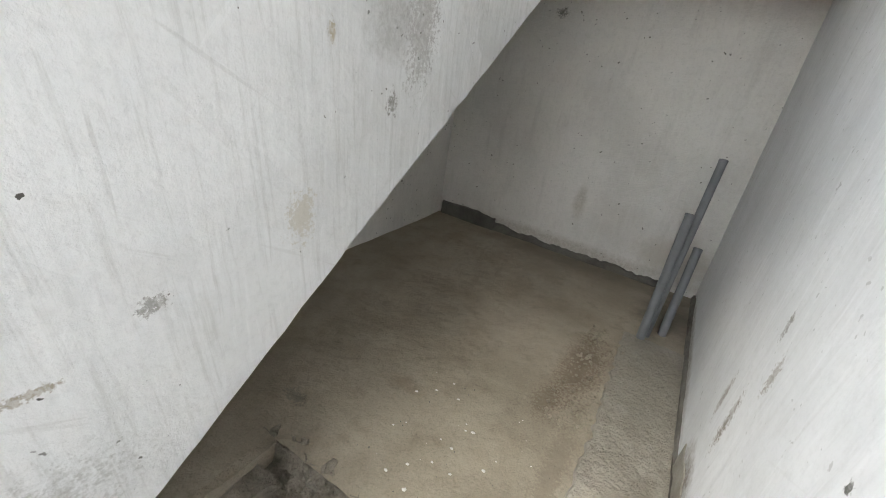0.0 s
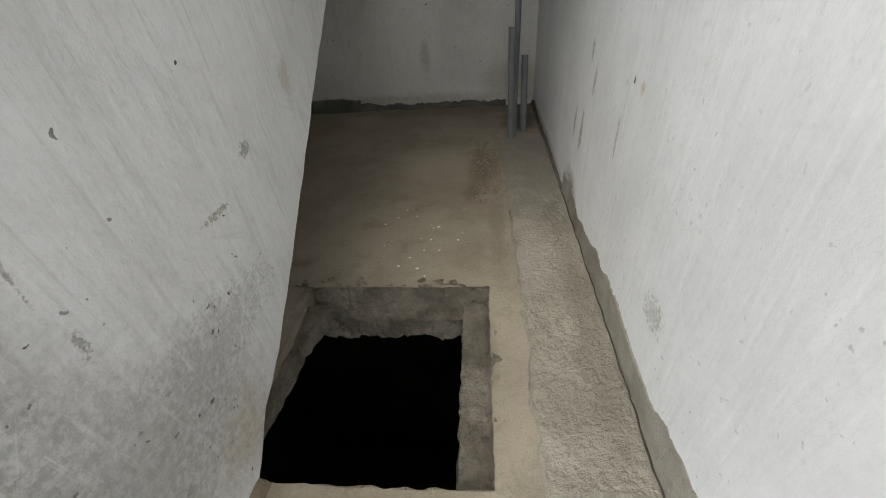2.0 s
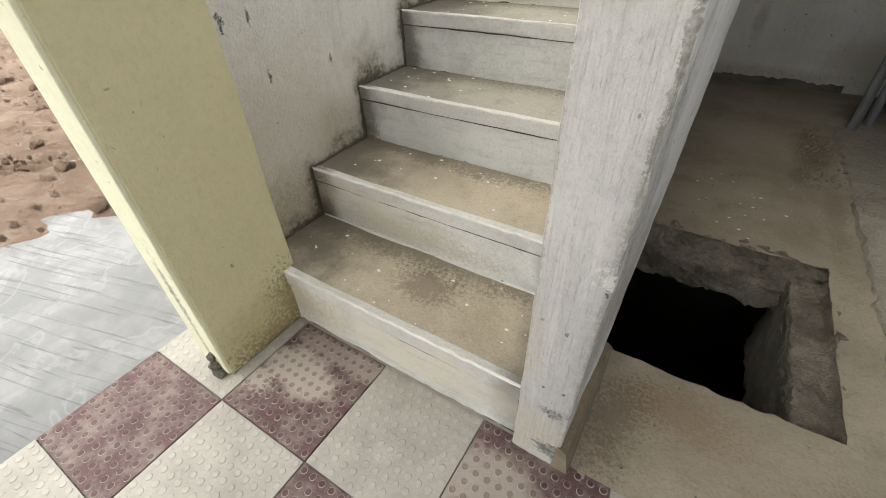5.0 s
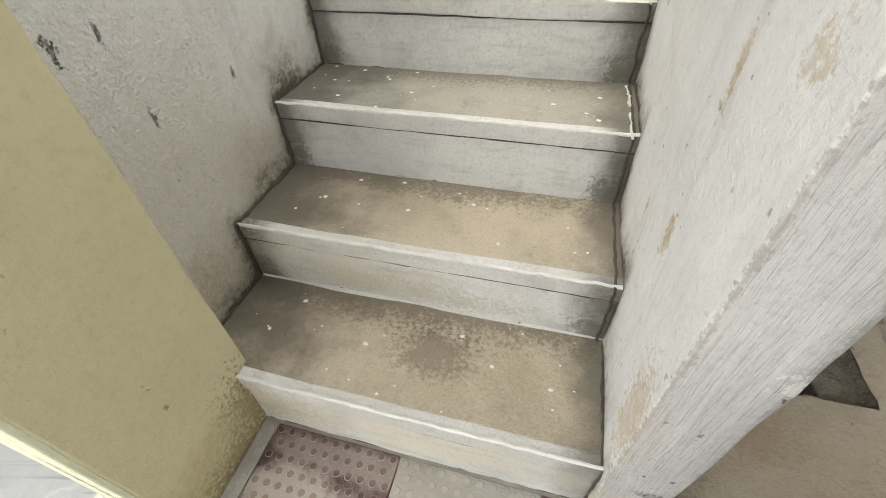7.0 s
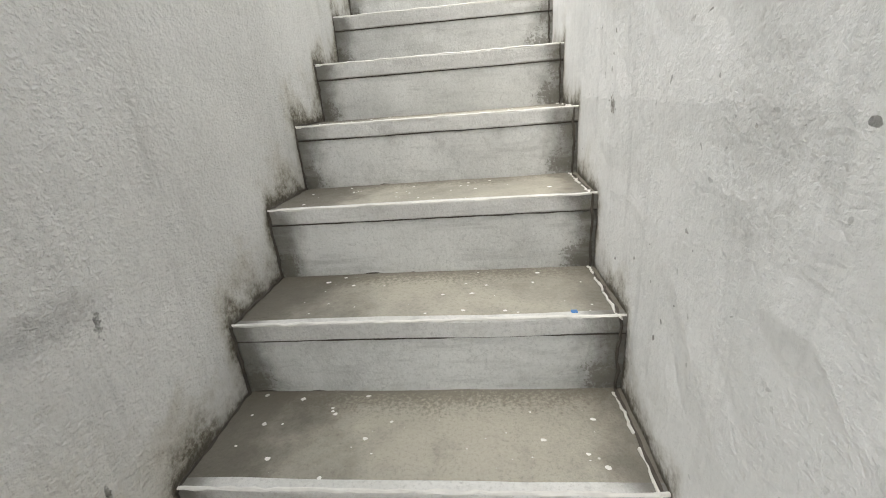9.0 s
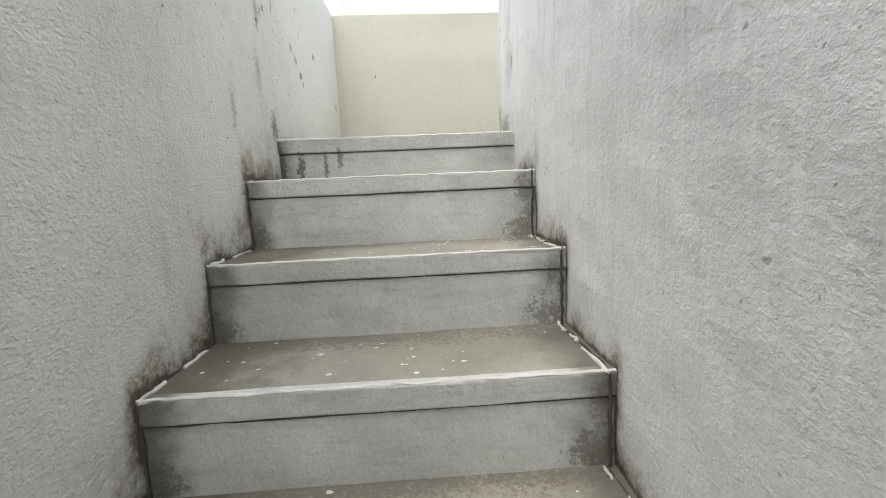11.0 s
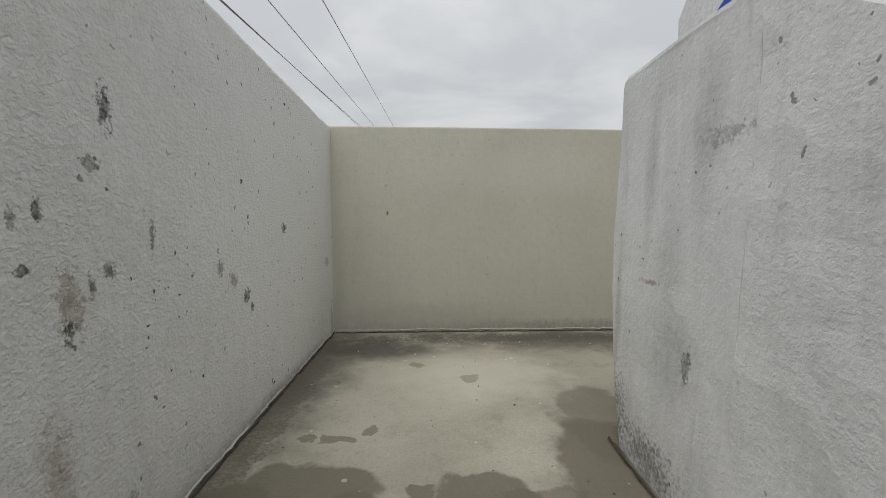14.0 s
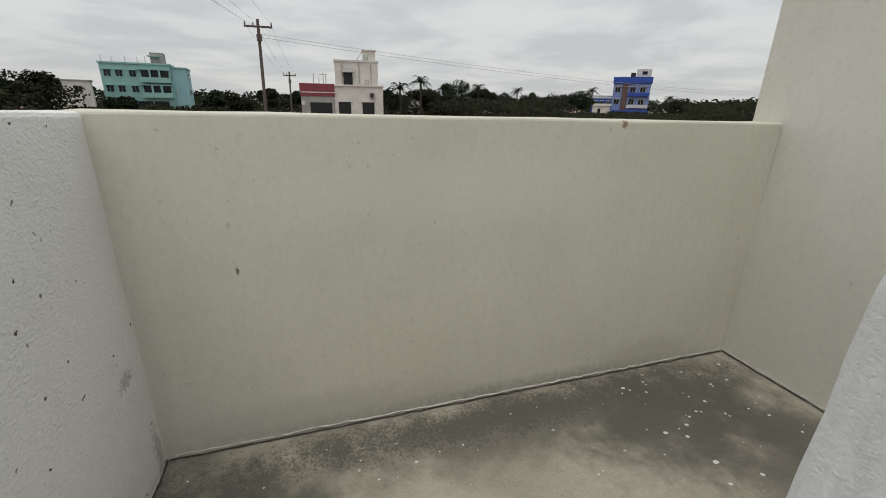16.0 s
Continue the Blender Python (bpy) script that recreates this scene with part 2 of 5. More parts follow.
LANDING_STAINS = [
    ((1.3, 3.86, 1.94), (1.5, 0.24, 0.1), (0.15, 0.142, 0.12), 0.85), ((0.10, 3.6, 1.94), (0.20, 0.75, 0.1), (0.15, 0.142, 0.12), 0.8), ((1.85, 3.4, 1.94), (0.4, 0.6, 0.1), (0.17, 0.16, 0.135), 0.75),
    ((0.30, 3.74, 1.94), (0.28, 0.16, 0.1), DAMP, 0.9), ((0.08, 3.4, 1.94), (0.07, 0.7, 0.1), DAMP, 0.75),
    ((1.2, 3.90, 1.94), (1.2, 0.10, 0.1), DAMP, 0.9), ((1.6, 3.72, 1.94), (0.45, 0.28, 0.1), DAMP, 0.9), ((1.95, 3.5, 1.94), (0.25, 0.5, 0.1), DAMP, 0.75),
    ((0.68, 3.45, 1.94), (0.40, 0.26, 0.1), (0.60, 0.575, 0.49), 0.75),
]

# drying puddles on the landing, with crisp outlines: place, reach, strength
PUDDLES = [
    ((0.25, 2.82, 1.94), (0.16, 0.11, 0.2), 0.85), ((0.12, 2.76, 1.94), (0.10, 0.10, 0.2), 0.75), ((0.36, 2.76, 1.94), (0.06, 0.06, 0.2), 0.7), ((0.615, 2.80, 1.94), (0.11, 0.085, 0.2), 0.85), ((0.74, 2.79, 1.94), (0.09, 0.04, 0.2), 0.7),
    ((0.481, 2.82, 1.94), (0.026, 0.024, 0.2), 0.8), ((0.477, 2.765, 1.94), (0.03, 0.032, 0.2), 0.7), ((0.472, 2.71, 1.94), (0.022, 0.03, 0.2), 0.6), ((0.29, 3.03, 1.94), (0.04, 0.02, 0.2), 0.7), ((0.22, 3.035, 1.94), (0.02, 0.018, 0.2), 0.7), ((0.35, 3.07, 1.94), (0.018, 0.018, 0.2), 0.7),
    ((0.93, 2.90, 1.94), (0.15, 0.20, 0.2), 0.85), ((0.98, 3.10, 1.94), (0.13, 0.22, 0.2), 0.6), ((0.06, 3.2, 1.94), (0.07, 0.55, 0.2), 0.6), ((0.64, 3.41, 1.94), (0.03, 0.03, 0.2), 0.5), ((0.45, 3.55, 1.94), (0.035, 0.03, 0.2), 0.5),
]


# ---- world, sun, exposure ----
world = bpy.data.worlds.new("sky")
scene.world = world
world.use_nodes = True


class Nodes:
    """A short hand for building node trees."""

    def __init__(self, tree):
        self.tree = tree
        tree.nodes.clear()

    def add(self, kind, **settings):
        node = self.tree.nodes.new(kind)
        for key, value in settings.items():
            if key == "operation":
                node.operation = value
            elif key == "blend":
                node.blend_type = value
            elif key == "output":
                node.outputs[0].default_value = value
        return node

    def link(self, a, b):
        self.tree.links.new(a, b)

    def put(self, value, socket):
        if isinstance(value, bpy.types.NodeSocket):
            self.link(value, socket)
        elif isinstance(value, tuple) and len(value) == 3 and socket.type == "RGBA":
            socket.default_value = (*value, 1)
        else:
            socket.default_value = value

    def math(self, operation, a, b=0.0, c=0.0):
        node = self.add("ShaderNodeMath", operation=operation)
        for value, socket in zip((a, b, c), node.inputs):
            self.put(value, socket)
        return node.outputs[0]

    def vec(self, operation, a, b=(0, 0, 0)):
        node = self.add("ShaderNodeVectorMath", operation=operation)
        self.put(a, node.inputs[0])
        self.put(b, node.inputs[1])
        return node.outputs["Value"] if operation in ("LENGTH", "DOT_PRODUCT", "DISTANCE") else node.outputs[0]

    def mix(self, fac, a, b, blend="MIX"):
        node = self.tree.nodes.new("ShaderNodeMix")
        node.data_type, node.blend_type = "RGBA", blend
        self.put(fac, node.inputs[0])
        self.put(a, node.inputs[6])
        self.put(b, node.inputs[7])
        return node.outputs[2]

    def noise(self, vector, scale, detail=4.0, rough=0.55, distortion=0.0):
        node = self.add("ShaderNodeTexNoise")
        self.put(vector, node.inputs["Vector"])
        node.inputs["Scale"].default_value = scale
        node.inputs["Detail"].default_value = detail
        node.inputs["Roughness"].default_value = rough
        node.inputs["Distortion"].default_value = distortion
        return node.outputs[0]

    def voronoi(self, vector, scale, feature="F1"):
        node = self.add("ShaderNodeTexVoronoi")
        node.feature = feature
        self.put(vector, node.inputs["Vector"])
        node.inputs["Scale"].default_value = scale
        return node

    def step(self, value, low, high):
        node = self.add("ShaderNodeMapRange")
        node.interpolation_type = "SMOOTHSTEP"
        self.put(value, node.inputs[0])
        self.put(low, node.inputs[1])
        self.put(high, node.inputs[2])
        return node.outputs[0]


n = Nodes(world.node_tree)
sky = n.add("ShaderNodeTexSky")
sky.sky_type, sky.sun_disc = "NISHITA", False
sky.sun_elevation, sky.sun_rotation = radians(72), radians(198)
where = n.add("ShaderNodeTexCoord").outputs["Generated"]
apart = n.add("ShaderNodeSeparateXYZ")
n.link(where, apart.inputs[0])
up = n.math("ADD", n.math("MAXIMUM", apart.outputs[2], 0.0), 0.12)
flat = n.add("ShaderNodeCombineXYZ")
n.link(n.math("DIVIDE", apart.outputs[0], up), flat.inputs[0])
n.link(n.math("DIVIDE", apart.outputs[1], up), flat.inputs[1])
puffs = n.noise(flat.outputs[0], 1.0, 6.0, 0.55, 0.3)
wide = n.noise(flat.outputs[0], 0.28, 3.0, 0.5)
cloud = n.step(n.math("ADD", n.math("MULTIPLY", puffs, 0.75), n.math("MULTIPLY", wide, 0.35)), 0.45, 0.65)
grey = n.mix(cloud, (0.64, 0.685, 0.74), (0.82, 0.855, 0.895))
gain = n.math("ADD", n.math("MULTIPLY", n.math("MAXIMUM", apart.outputs[2], 0.0), 0.5), 0.76)
grey = n.vec("SCALE", grey)
n.link(gain, grey.node.inputs["Scale"])
clear = n.vec("SCALE", sky.outputs[0])
clear.node.inputs["Scale"].default_value = 0.1
veil = n.mix(0.9, clear, grey)
back = n.add("ShaderNodeBackground")
n.link(veil, back.inputs[0])
back.inputs[1].default_value = SKY
n.link(back.outputs[0], n.add("ShaderNodeOutputWorld").inputs[0])

sun = new("sun", bpy.data.lights.new("sun", "SUN"))
sun.data.energy, sun.data.angle, sun.data.color = SUN, radians(40), (1.0, 0.97, 0.92)
sun.matrix_world = look((-5.0, -6.0, 23), (0, 0, 0))


# ---- materials ----
def shader(name):
    m = bpy.data.materials.new(name)
    m.use_nodes = True
    n = Nodes(m.node_tree)
    n.bsdf = n.add("ShaderNodeBsdfPrincipled")
    n.link(n.bsdf.outputs[0], n.add("ShaderNodeOutputMaterial").inputs[0])
    n.co = n.add("ShaderNodeTexCoord").outputs["Object"]
    n.rag = n.math("MULTIPLY", n.math("SUBTRACT", n.noise(n.co, 26.0, 9.0, 0.78), 0.5), 3.4)
    n.nip = n.math("MULTIPLY", n.math("SUBTRACT", n.noise(n.co, 105.0, 5.0, 0.7), 0.5), 3.4)
    n.soft = n.math("MULTIPLY", n.math("SUBTRACT", n.noise(n.co, 8.0, 6.0, 0.6), 0.5), 2.6)
    return m, n


def finish(n, colour, rough=0.85, height=None, bump=0.3, distance=0.01):
    n.put(colour, n.bsdf.inputs["Base Color"])
    n.put(rough, n.bsdf.inputs["Roughness"])
    n.bsdf.inputs["Specular IOR Level"].default_value = 0.3
    if height is not None:
        node = n.add("ShaderNodeBump")
        node.inputs["Strength"].default_value = bump
        node.inputs["Distance"].default_value = distance
        n.link(height, node.inputs["Height"])
        n.link(node.outputs[0], n.bsdf.inputs["Normal"])


def blot(n, centre, radii, edge=0.75, wild=0.22, soft=False):
    """A ragged patch round a place: 1 inside, 0 outside."""
    off = n.vec("DIVIDE", n.vec("SUBTRACT", n.co, centre), radii)
    far = n.vec("LENGTH", off)
    reach = sorted(radii)[1]
    ragged = n.math("MULTIPLY", n.rag, min(0.8, wild + 0.022 / reach))
    if soft and reach > 0.06:
        ragged = n.math("ADD", n.math("MULTIPLY", n.soft, wild), n.math("MULTIPLY", n.rag, 0.14))
    if reach < 0.12:
        ragged = n.math("ADD", ragged, n.nip)
    return n.step(n.math("SUBTRACT", n.math("SUBTRACT", 1.0, far), ragged), -0.1 if reach > 0.07 else 0.0, edge if reach > 0.07 else 0.45)


def plaster(name, light, dark, grain=1.0, pits=0.5, streaks=0.4, smear=0.3, stains=(), rough=0.9, scratch=0.0, cast=0.0, splash=0.0, brush_lines=0.0):
    """Lime-washed plaster: blotches, trowel streaks, pits, and stains of their own shape."""
    m, n = shader(name)
    colour = n.mix(n.step(n.noise(n.co, 1.7, 6.0, 0.6), 0.35, 0.7), light, dark)
    fine = n.noise(n.co, 38.0, 5.0, 0.7)
    colour = n.mix(n.math("MULTIPLY", n.step(fine, 0.45, 0.75), 0.22), colour, tuple(v * 0.72 for v in dark))
    long = n.noise(n.vec("MULTIPLY", n.co, (7.0, 7.0, 0.9)), 2.2, 5.0, 0.65)
    colour = n.mix(n.math("MULTIPLY", n.step(long, 0.52, 0.78), streaks), colour, tuple(v * 0.7 for v in dark))
    brush = n.noise(n.vec("MULTIPLY", n.co, (18.0, 18.0, 1.2)), 3.0, 4.0, 0.6)
    colour = n.mix(n.math("MULTIPLY", n.step(brush, 0.5, 0.72), smear), colour, tuple(min(1.0, v * 1.08) for v in light))
    grit = n.noise(n.co, 85.0, 5.0, 0.75)
    colour = n.mix(n.math("MULTIPLY", n.step(grit, 0.50, 0.70), 0.05 + 0.24 * grain), colour, tuple(v * 0.55 for v in dark))
    colour = n.mix(n.math("MULTIPLY", n.step(grit, 0.46, 0.30), 0.03 + 0.16 * grain), colour, tuple(min(0.86, v * 1.18) for v in light))
    flaky = n.math("ADD", 0.65, n.math("MULTIPLY", n.step(n.noise(n.co, 60.0, 6.0, 0.75), 0.40, 0.58), 0.5))
    for centre, radii, tone, much in stains:
        patch = n.math("MULTIPLY", blot(n, centre, radii), much)
        if sum(tone) < 1.2:
            patch = n.math("MULTIPLY", patch, flaky)
        colour = n.mix(patch, colour, tone)
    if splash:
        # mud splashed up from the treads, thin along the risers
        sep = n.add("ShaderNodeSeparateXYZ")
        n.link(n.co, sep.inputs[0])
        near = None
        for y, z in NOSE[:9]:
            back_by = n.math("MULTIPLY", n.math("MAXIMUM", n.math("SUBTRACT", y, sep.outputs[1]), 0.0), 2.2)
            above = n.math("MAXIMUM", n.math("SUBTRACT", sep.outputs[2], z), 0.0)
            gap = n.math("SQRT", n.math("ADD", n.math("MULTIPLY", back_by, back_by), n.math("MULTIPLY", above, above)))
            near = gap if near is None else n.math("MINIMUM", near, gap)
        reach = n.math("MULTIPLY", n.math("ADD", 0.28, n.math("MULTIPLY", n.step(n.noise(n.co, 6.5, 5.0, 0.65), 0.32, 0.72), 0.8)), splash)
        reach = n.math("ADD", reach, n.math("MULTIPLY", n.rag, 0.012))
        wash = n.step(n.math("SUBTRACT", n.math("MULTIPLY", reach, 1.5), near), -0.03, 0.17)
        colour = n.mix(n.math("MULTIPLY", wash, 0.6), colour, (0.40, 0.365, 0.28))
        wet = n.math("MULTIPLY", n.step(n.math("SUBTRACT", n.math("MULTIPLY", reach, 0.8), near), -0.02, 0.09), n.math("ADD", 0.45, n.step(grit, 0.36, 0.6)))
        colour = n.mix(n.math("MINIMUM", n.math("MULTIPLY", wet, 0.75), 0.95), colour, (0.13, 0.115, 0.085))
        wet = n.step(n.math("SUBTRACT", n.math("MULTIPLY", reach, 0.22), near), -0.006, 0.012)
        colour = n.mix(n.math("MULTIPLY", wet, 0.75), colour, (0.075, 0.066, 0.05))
    if scratch:
        trowel = n.add("ShaderNodeCombineXYZ")
        n.link(n.vec("DOT_PRODUCT", n.co, (0.0, 62.0, 7.0)), trowel.inputs[0])
        n.link(n.vec("DOT_PRODUCT", n.co, (0.0, -0.4, 3.2)), trowel.inputs[1])
        drag = n.noise(trowel.outputs[0], 1.0, 5.0, 0.65)
        colour = n.mix(n.math("MULTIPLY", n.step(drag, 0.5, 0.68), 0.75 * scratch), colour, (0.42, 0.42, 0.405))
        colour = n.mix(n.math("MULTIPLY", n.step(drag, 0.44, 0.28), 0.7 * scratch), colour, (0.82, 0.83, 0.83))
        for slope, tone, much in (((0.0, 30.0, 1.6), (0.30, 0.29, 0.27), 0.5), ((0.0, 26.0, -18.0), (0.85, 0.86, 0.86), 0.5), ((0.0, 14.0, 24.0), (0.30, 0.29, 0.27), 0.35)):
            across = n.vec("DOT_PRODUCT", n.co, slope)
            along = n.vec("DOT_PRODUCT", n.co, (0.0, -slope[2] * 0.05, slope[1] * 0.05))
            lay = n.add("ShaderNodeCombineXYZ")
            n.link(across, lay.inputs[0])
            n.link(along, lay.inputs[1])
            line = n.step(n.noise(lay.outputs[0], 1.3, 3.0, 0.6), 0.66, 0.72)
            colour = n.mix(n.math("MULTIPLY", line, much * scratch), colour, tone)
    drift = n.vec("SCALE", n.co)
    drift.node.inputs["Scale"].default_value = 0.2
    shake = n.add("ShaderNodeTexNoise")
    n.link(n.co, shake.inputs["Vector"])
    shake.inputs["Scale"].default_value, shake.inputs["Detail"].default_value = 34.0, 5.0
    bend = n.vec("MULTIPLY", n.vec("SUBTRACT", shake.outputs["Color"], (0.5, 0.5, 0.5)), (0.10, 0.10, 0.10))
    cell = n.voronoi(n.vec("ADD", bend, n.vec("ADD", n.vec("MULTIPLY", n.co, (1.0, 1.0, 0.55)), drift)), 10.0)
    cell.inputs["Randomness"].default_value = 1.0
    pick = n.add("ShaderNodeSeparateColor")
    n.link(cell.outputs["Color"], pick.inputs[0])
    size = n.math("MULTIPLY", n.step(pick.outputs[0], 0.6, 1.0), 0.07)
    dot = n.math("MULTIPLY", n.step(n.math("SUBTRACT", size, n.math("ADD", cell.outputs["Distance"], n.math("MULTIPLY", fine, 0.05))), -0.03, 0.0), pits * 0.75)
    colour = n.mix(dot, colour, (0.09, 0.085, 0.075))
    crumbs = n.voronoi(n.vec("ADD", n.co, n.vec("MULTIPLY", bend, (0.4, 0.4, 0.4))), 42.0)
    dots = n.add("ShaderNodeSeparateColor")
    n.link(crumbs.outputs["Color"], dots.inputs[0])
    tiny = n.math("MULTIPLY", n.step(n.math("SUBTRACT", n.math("MULTIPLY", n.step(dots.outputs[0], 0.74, 1.0), 0.2), crumbs.outputs["Distance"]), -0.02, 0.02), n.math("MULTIPLY", n.step(n.noise(n.co, 3.1, 4.0, 0.6), 0.35, 0.6), min(1.0, pits * 2.4)))
    colour = n.mix(tiny, colour, (0.10, 0.096, 0.085))
    sand = n.noise(n.co, 95.0, 3.0, 0.7)
    lumps = n.noise(n.co, 30.0, 4.0, 0.6)
    strokes = n.noise(n.vec("MULTIPLY", n.co, (60.0, 60.0, 5.0)), 1.6, 3.0, 0.6)
    height = n.math("ADD", n.math("MULTIPLY", sand, 0.34 * grain), n.math("MULTIPLY", lumps, 0.30 * grain))
    height = n.math("ADD", height, n.math("MULTIPLY", strokes, 0.08 * grain))
    height = n.math("SUBTRACT", height, n.math("MULTIPLY", dot, 0.8))
    if cast:
        # thrown sand grains under the wash
        grains = n.step(n.noise(n.vec("MULTIPLY", n.co, (1.0, 1.0, 1.25)), 125.0, 2.0, 0.55), 0.40, 0.70)
        height = n.math("ADD", height, n.math("MULTIPLY", grains, 0.30 * cast))
        holes = n.step(n.noise(n.co, 118.0, 2.0, 0.6), 0.66, 0.74)
        colour = n.mix(n.math("MULTIPLY", holes, n.math("MULTIPLY", n.step(n.noise(n.co, 2.4, 3.0, 0.6), 0.3, 0.65), min(0.6, 1.3 * cast))), colour, tuple(v * 0.3 for v in dark))
    if brush_lines:
        lines = n.noise(n.vec("MULTIPLY", n.co, (150.0, 150.0, 7.0)), 1.0, 3.0, 0.6)
        height = n.math("ADD", height, n.math("MULTIPLY", lines, brush_lines))
        colour = n.mix(n.math("MULTIPLY", n.step(lines, 0.54, 0.68), 0.5 * brush_lines), colour, tuple(v * 0.55 for v in dark))
    finish(n, colour, rough, height, 1.0, 0.013)
    return m


def cement(name, light, dark, grain=1.0, stains=(), rough=0.8, specks=0.0, scale=1.0, strokes=0.0, puddles=()):
    """Trowelled cement with blotches and dirt."""
    m, n = shader(name)
    colour = n.mix(n.step(n.noise(n.co, 2.3 * scale, 7.0, 0.6, 0.3), 0.34, 0.68), light, dark)
    colour = n.mix(n.math("MULTIPLY", n.step(n.noise(n.co, 9.0 * scale, 6.0, 0.7), 0.5, 0.75), 0.45), colour, tuple(v * 0.62 for v in dark))
    colour = n.mix(n.math("MULTIPLY", n.step(n.noise(n.co, 55.0, 4.0, 0.7), 0.55, 0.75), 0.3), colour, tuple(v * 0.6 for v in dark))
    grit = n.noise(n.co, 140.0, 4.0, 0.8)
    colour = n.mix(n.math("MULTIPLY", n.step(grit, 0.5, 0.68), 0.35), colour, tuple(v * 0.5 for v in dark))
    colour = n.mix(n.math("MULTIPLY", n.step(grit, 0.45, 0.3), 0.25), colour, tuple(min(0.85, v * 1.25) for v in light))
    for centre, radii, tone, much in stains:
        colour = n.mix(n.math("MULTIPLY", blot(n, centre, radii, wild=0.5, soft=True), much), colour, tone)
    if puddles:
        stir = n.add("ShaderNodeTexNoise")
        n.link(n.co, stir.inputs["Vector"])
        stir.inputs["Scale"].default_value, stir.inputs["Detail"].default_value, stir.inputs["Roughness"].default_value = 11.0, 5.0, 0.55
        bent = n.vec("ADD", n.co, n.vec("MULTIPLY", n.vec("SUBTRACT", stir.outputs["Color"], (0.5, 0.5, 0.5)), (0.13, 0.13, 0.0)))
        for centre, radii, much in puddles:
            far = n.vec("LENGTH", n.vec("DIVIDE", n.vec("SUBTRACT", bent, centre), radii))
            colour = n.mix(n.math("MULTIPLY", n.step(far, 1.08, 0.88), much), colour, (0.165, 0.15, 0.112))
    if strokes:
        drag = n.noise(n.vec("MULTIPLY", n.co, (3.0, 3.0, 22.0)), 1.5, 5.0, 0.7)
        colour = n.mix(n.math("MULTIPLY", n.step(drag, 0.5, 0.7), strokes), colour, tuple(v * 0.62 for v in dark))
        web = n.voronoi(n.vec("ADD", n.co, n.vec("MULTIPLY", (0.06, 0.06, 0.06), n.add("ShaderNodeTexNoise").outputs[1])), 11.0, "DISTANCE_TO_EDGE")
        colour = n.mix(n.math("MULTIPLY", n.step(web.outputs["Distance"], 0.012, 0.0), 0.45 * strokes), colour, (0.16, 0.155, 0.14))
    if specks:
        cell = n.voronoi(n.co, 24.0)
        pick = n.add("ShaderNodeSeparateColor")
        n.link(cell.outputs["Color"], pick.inputs[0])
        size = n.math("MULTIPLY", n.step(pick.outputs[0], 0.8, 1.0), 0.16)
        dot = n.step(n.math("SUBTRACT", size, cell.outputs["Distance"]), -0.01, 0.02)
        colour = n.mix(n.math("MULTIPLY", dot, specks), colour, (0.72, 0.71, 0.68))
    height = n.math("ADD", n.math("MULTIPLY", n.noise(n.co, 120.0, 3.0, 0.7), 0.5 * grain), n.math("MULTIPLY", n.noise(n.co, 22.0, 5.0, 0.6), grain))
    finish(n, colour, rough, height, 0.8, 0.010)
    return m


def plain(name, tone, rough=0.7, vary=0.25, scale=8.0, metal=0.0, grain=0.4):
    m, n = shader(name)
    colour = n.mix(n.math("MULTIPLY", n.step(n.noise(n.co, scale, 5.0, 0.6), 0.35, 0.7), vary), tone, tuple(v * 0.55 for v in tone))
    finish(n, colour, rough, n.noise(n.co, scale * 12, 4.0, 0.6), grain, 0.003)
    n.bsdf.inputs["Metallic"].default_value = metal
    return m


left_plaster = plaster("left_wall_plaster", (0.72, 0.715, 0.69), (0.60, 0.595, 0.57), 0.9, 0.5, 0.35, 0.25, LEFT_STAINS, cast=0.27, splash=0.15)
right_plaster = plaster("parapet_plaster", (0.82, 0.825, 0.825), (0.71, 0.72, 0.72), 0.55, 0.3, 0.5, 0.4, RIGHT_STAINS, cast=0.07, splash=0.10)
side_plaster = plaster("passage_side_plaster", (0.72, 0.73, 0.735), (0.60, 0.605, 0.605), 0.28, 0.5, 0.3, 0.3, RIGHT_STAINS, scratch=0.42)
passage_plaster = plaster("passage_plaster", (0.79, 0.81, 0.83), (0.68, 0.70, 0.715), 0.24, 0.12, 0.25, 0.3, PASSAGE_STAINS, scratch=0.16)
back_plaster = plaster("back_plaster", (0.70, 0.69, 0.66), (0.58, 0.57, 0.54), 0.7, 0.4, 0.3, 0.2, BACK_MARKS)
cream_paint = plaster("cream_paint", (0.65, 0.64, 0.555), (0.605, 0.595, 0.51), 0.22, 0.1, 0.12, 0.1, CREAM_MARKS)
tall_paint = plaster("tall_cream_paint", (0.70, 0.69, 0.62), (0.66, 0.65, 0.58), 0.2, 0.08, 0.1, 0.1)
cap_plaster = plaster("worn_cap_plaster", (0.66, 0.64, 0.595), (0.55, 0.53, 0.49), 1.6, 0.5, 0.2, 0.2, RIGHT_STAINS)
# brushed end of the stair wall, its shade put in as a darker base
brushed_shaded_plaster = plaster("brushed_shaded_end_plaster", (0.57, 0.565, 0.545), (0.45, 0.445, 0.43), 0.8, 0.5, 0.6, 0.5, RIGHT_STAINS, brush_lines=0.4)
newel_plaster = plaster("newel_plaster", (0.80, 0.805, 0.805), (0.68, 0.69, 0.69), 0.45, 0.4, 0.6, 0.4, RIGHT_STAINS + NEWEL_STAINS, cast=0.07)
white_paint = plaster("white_paint", (0.78, 0.78, 0.78), (0.72, 0.72, 0.72), 0.8, 0.15, 0.15, 0.1)
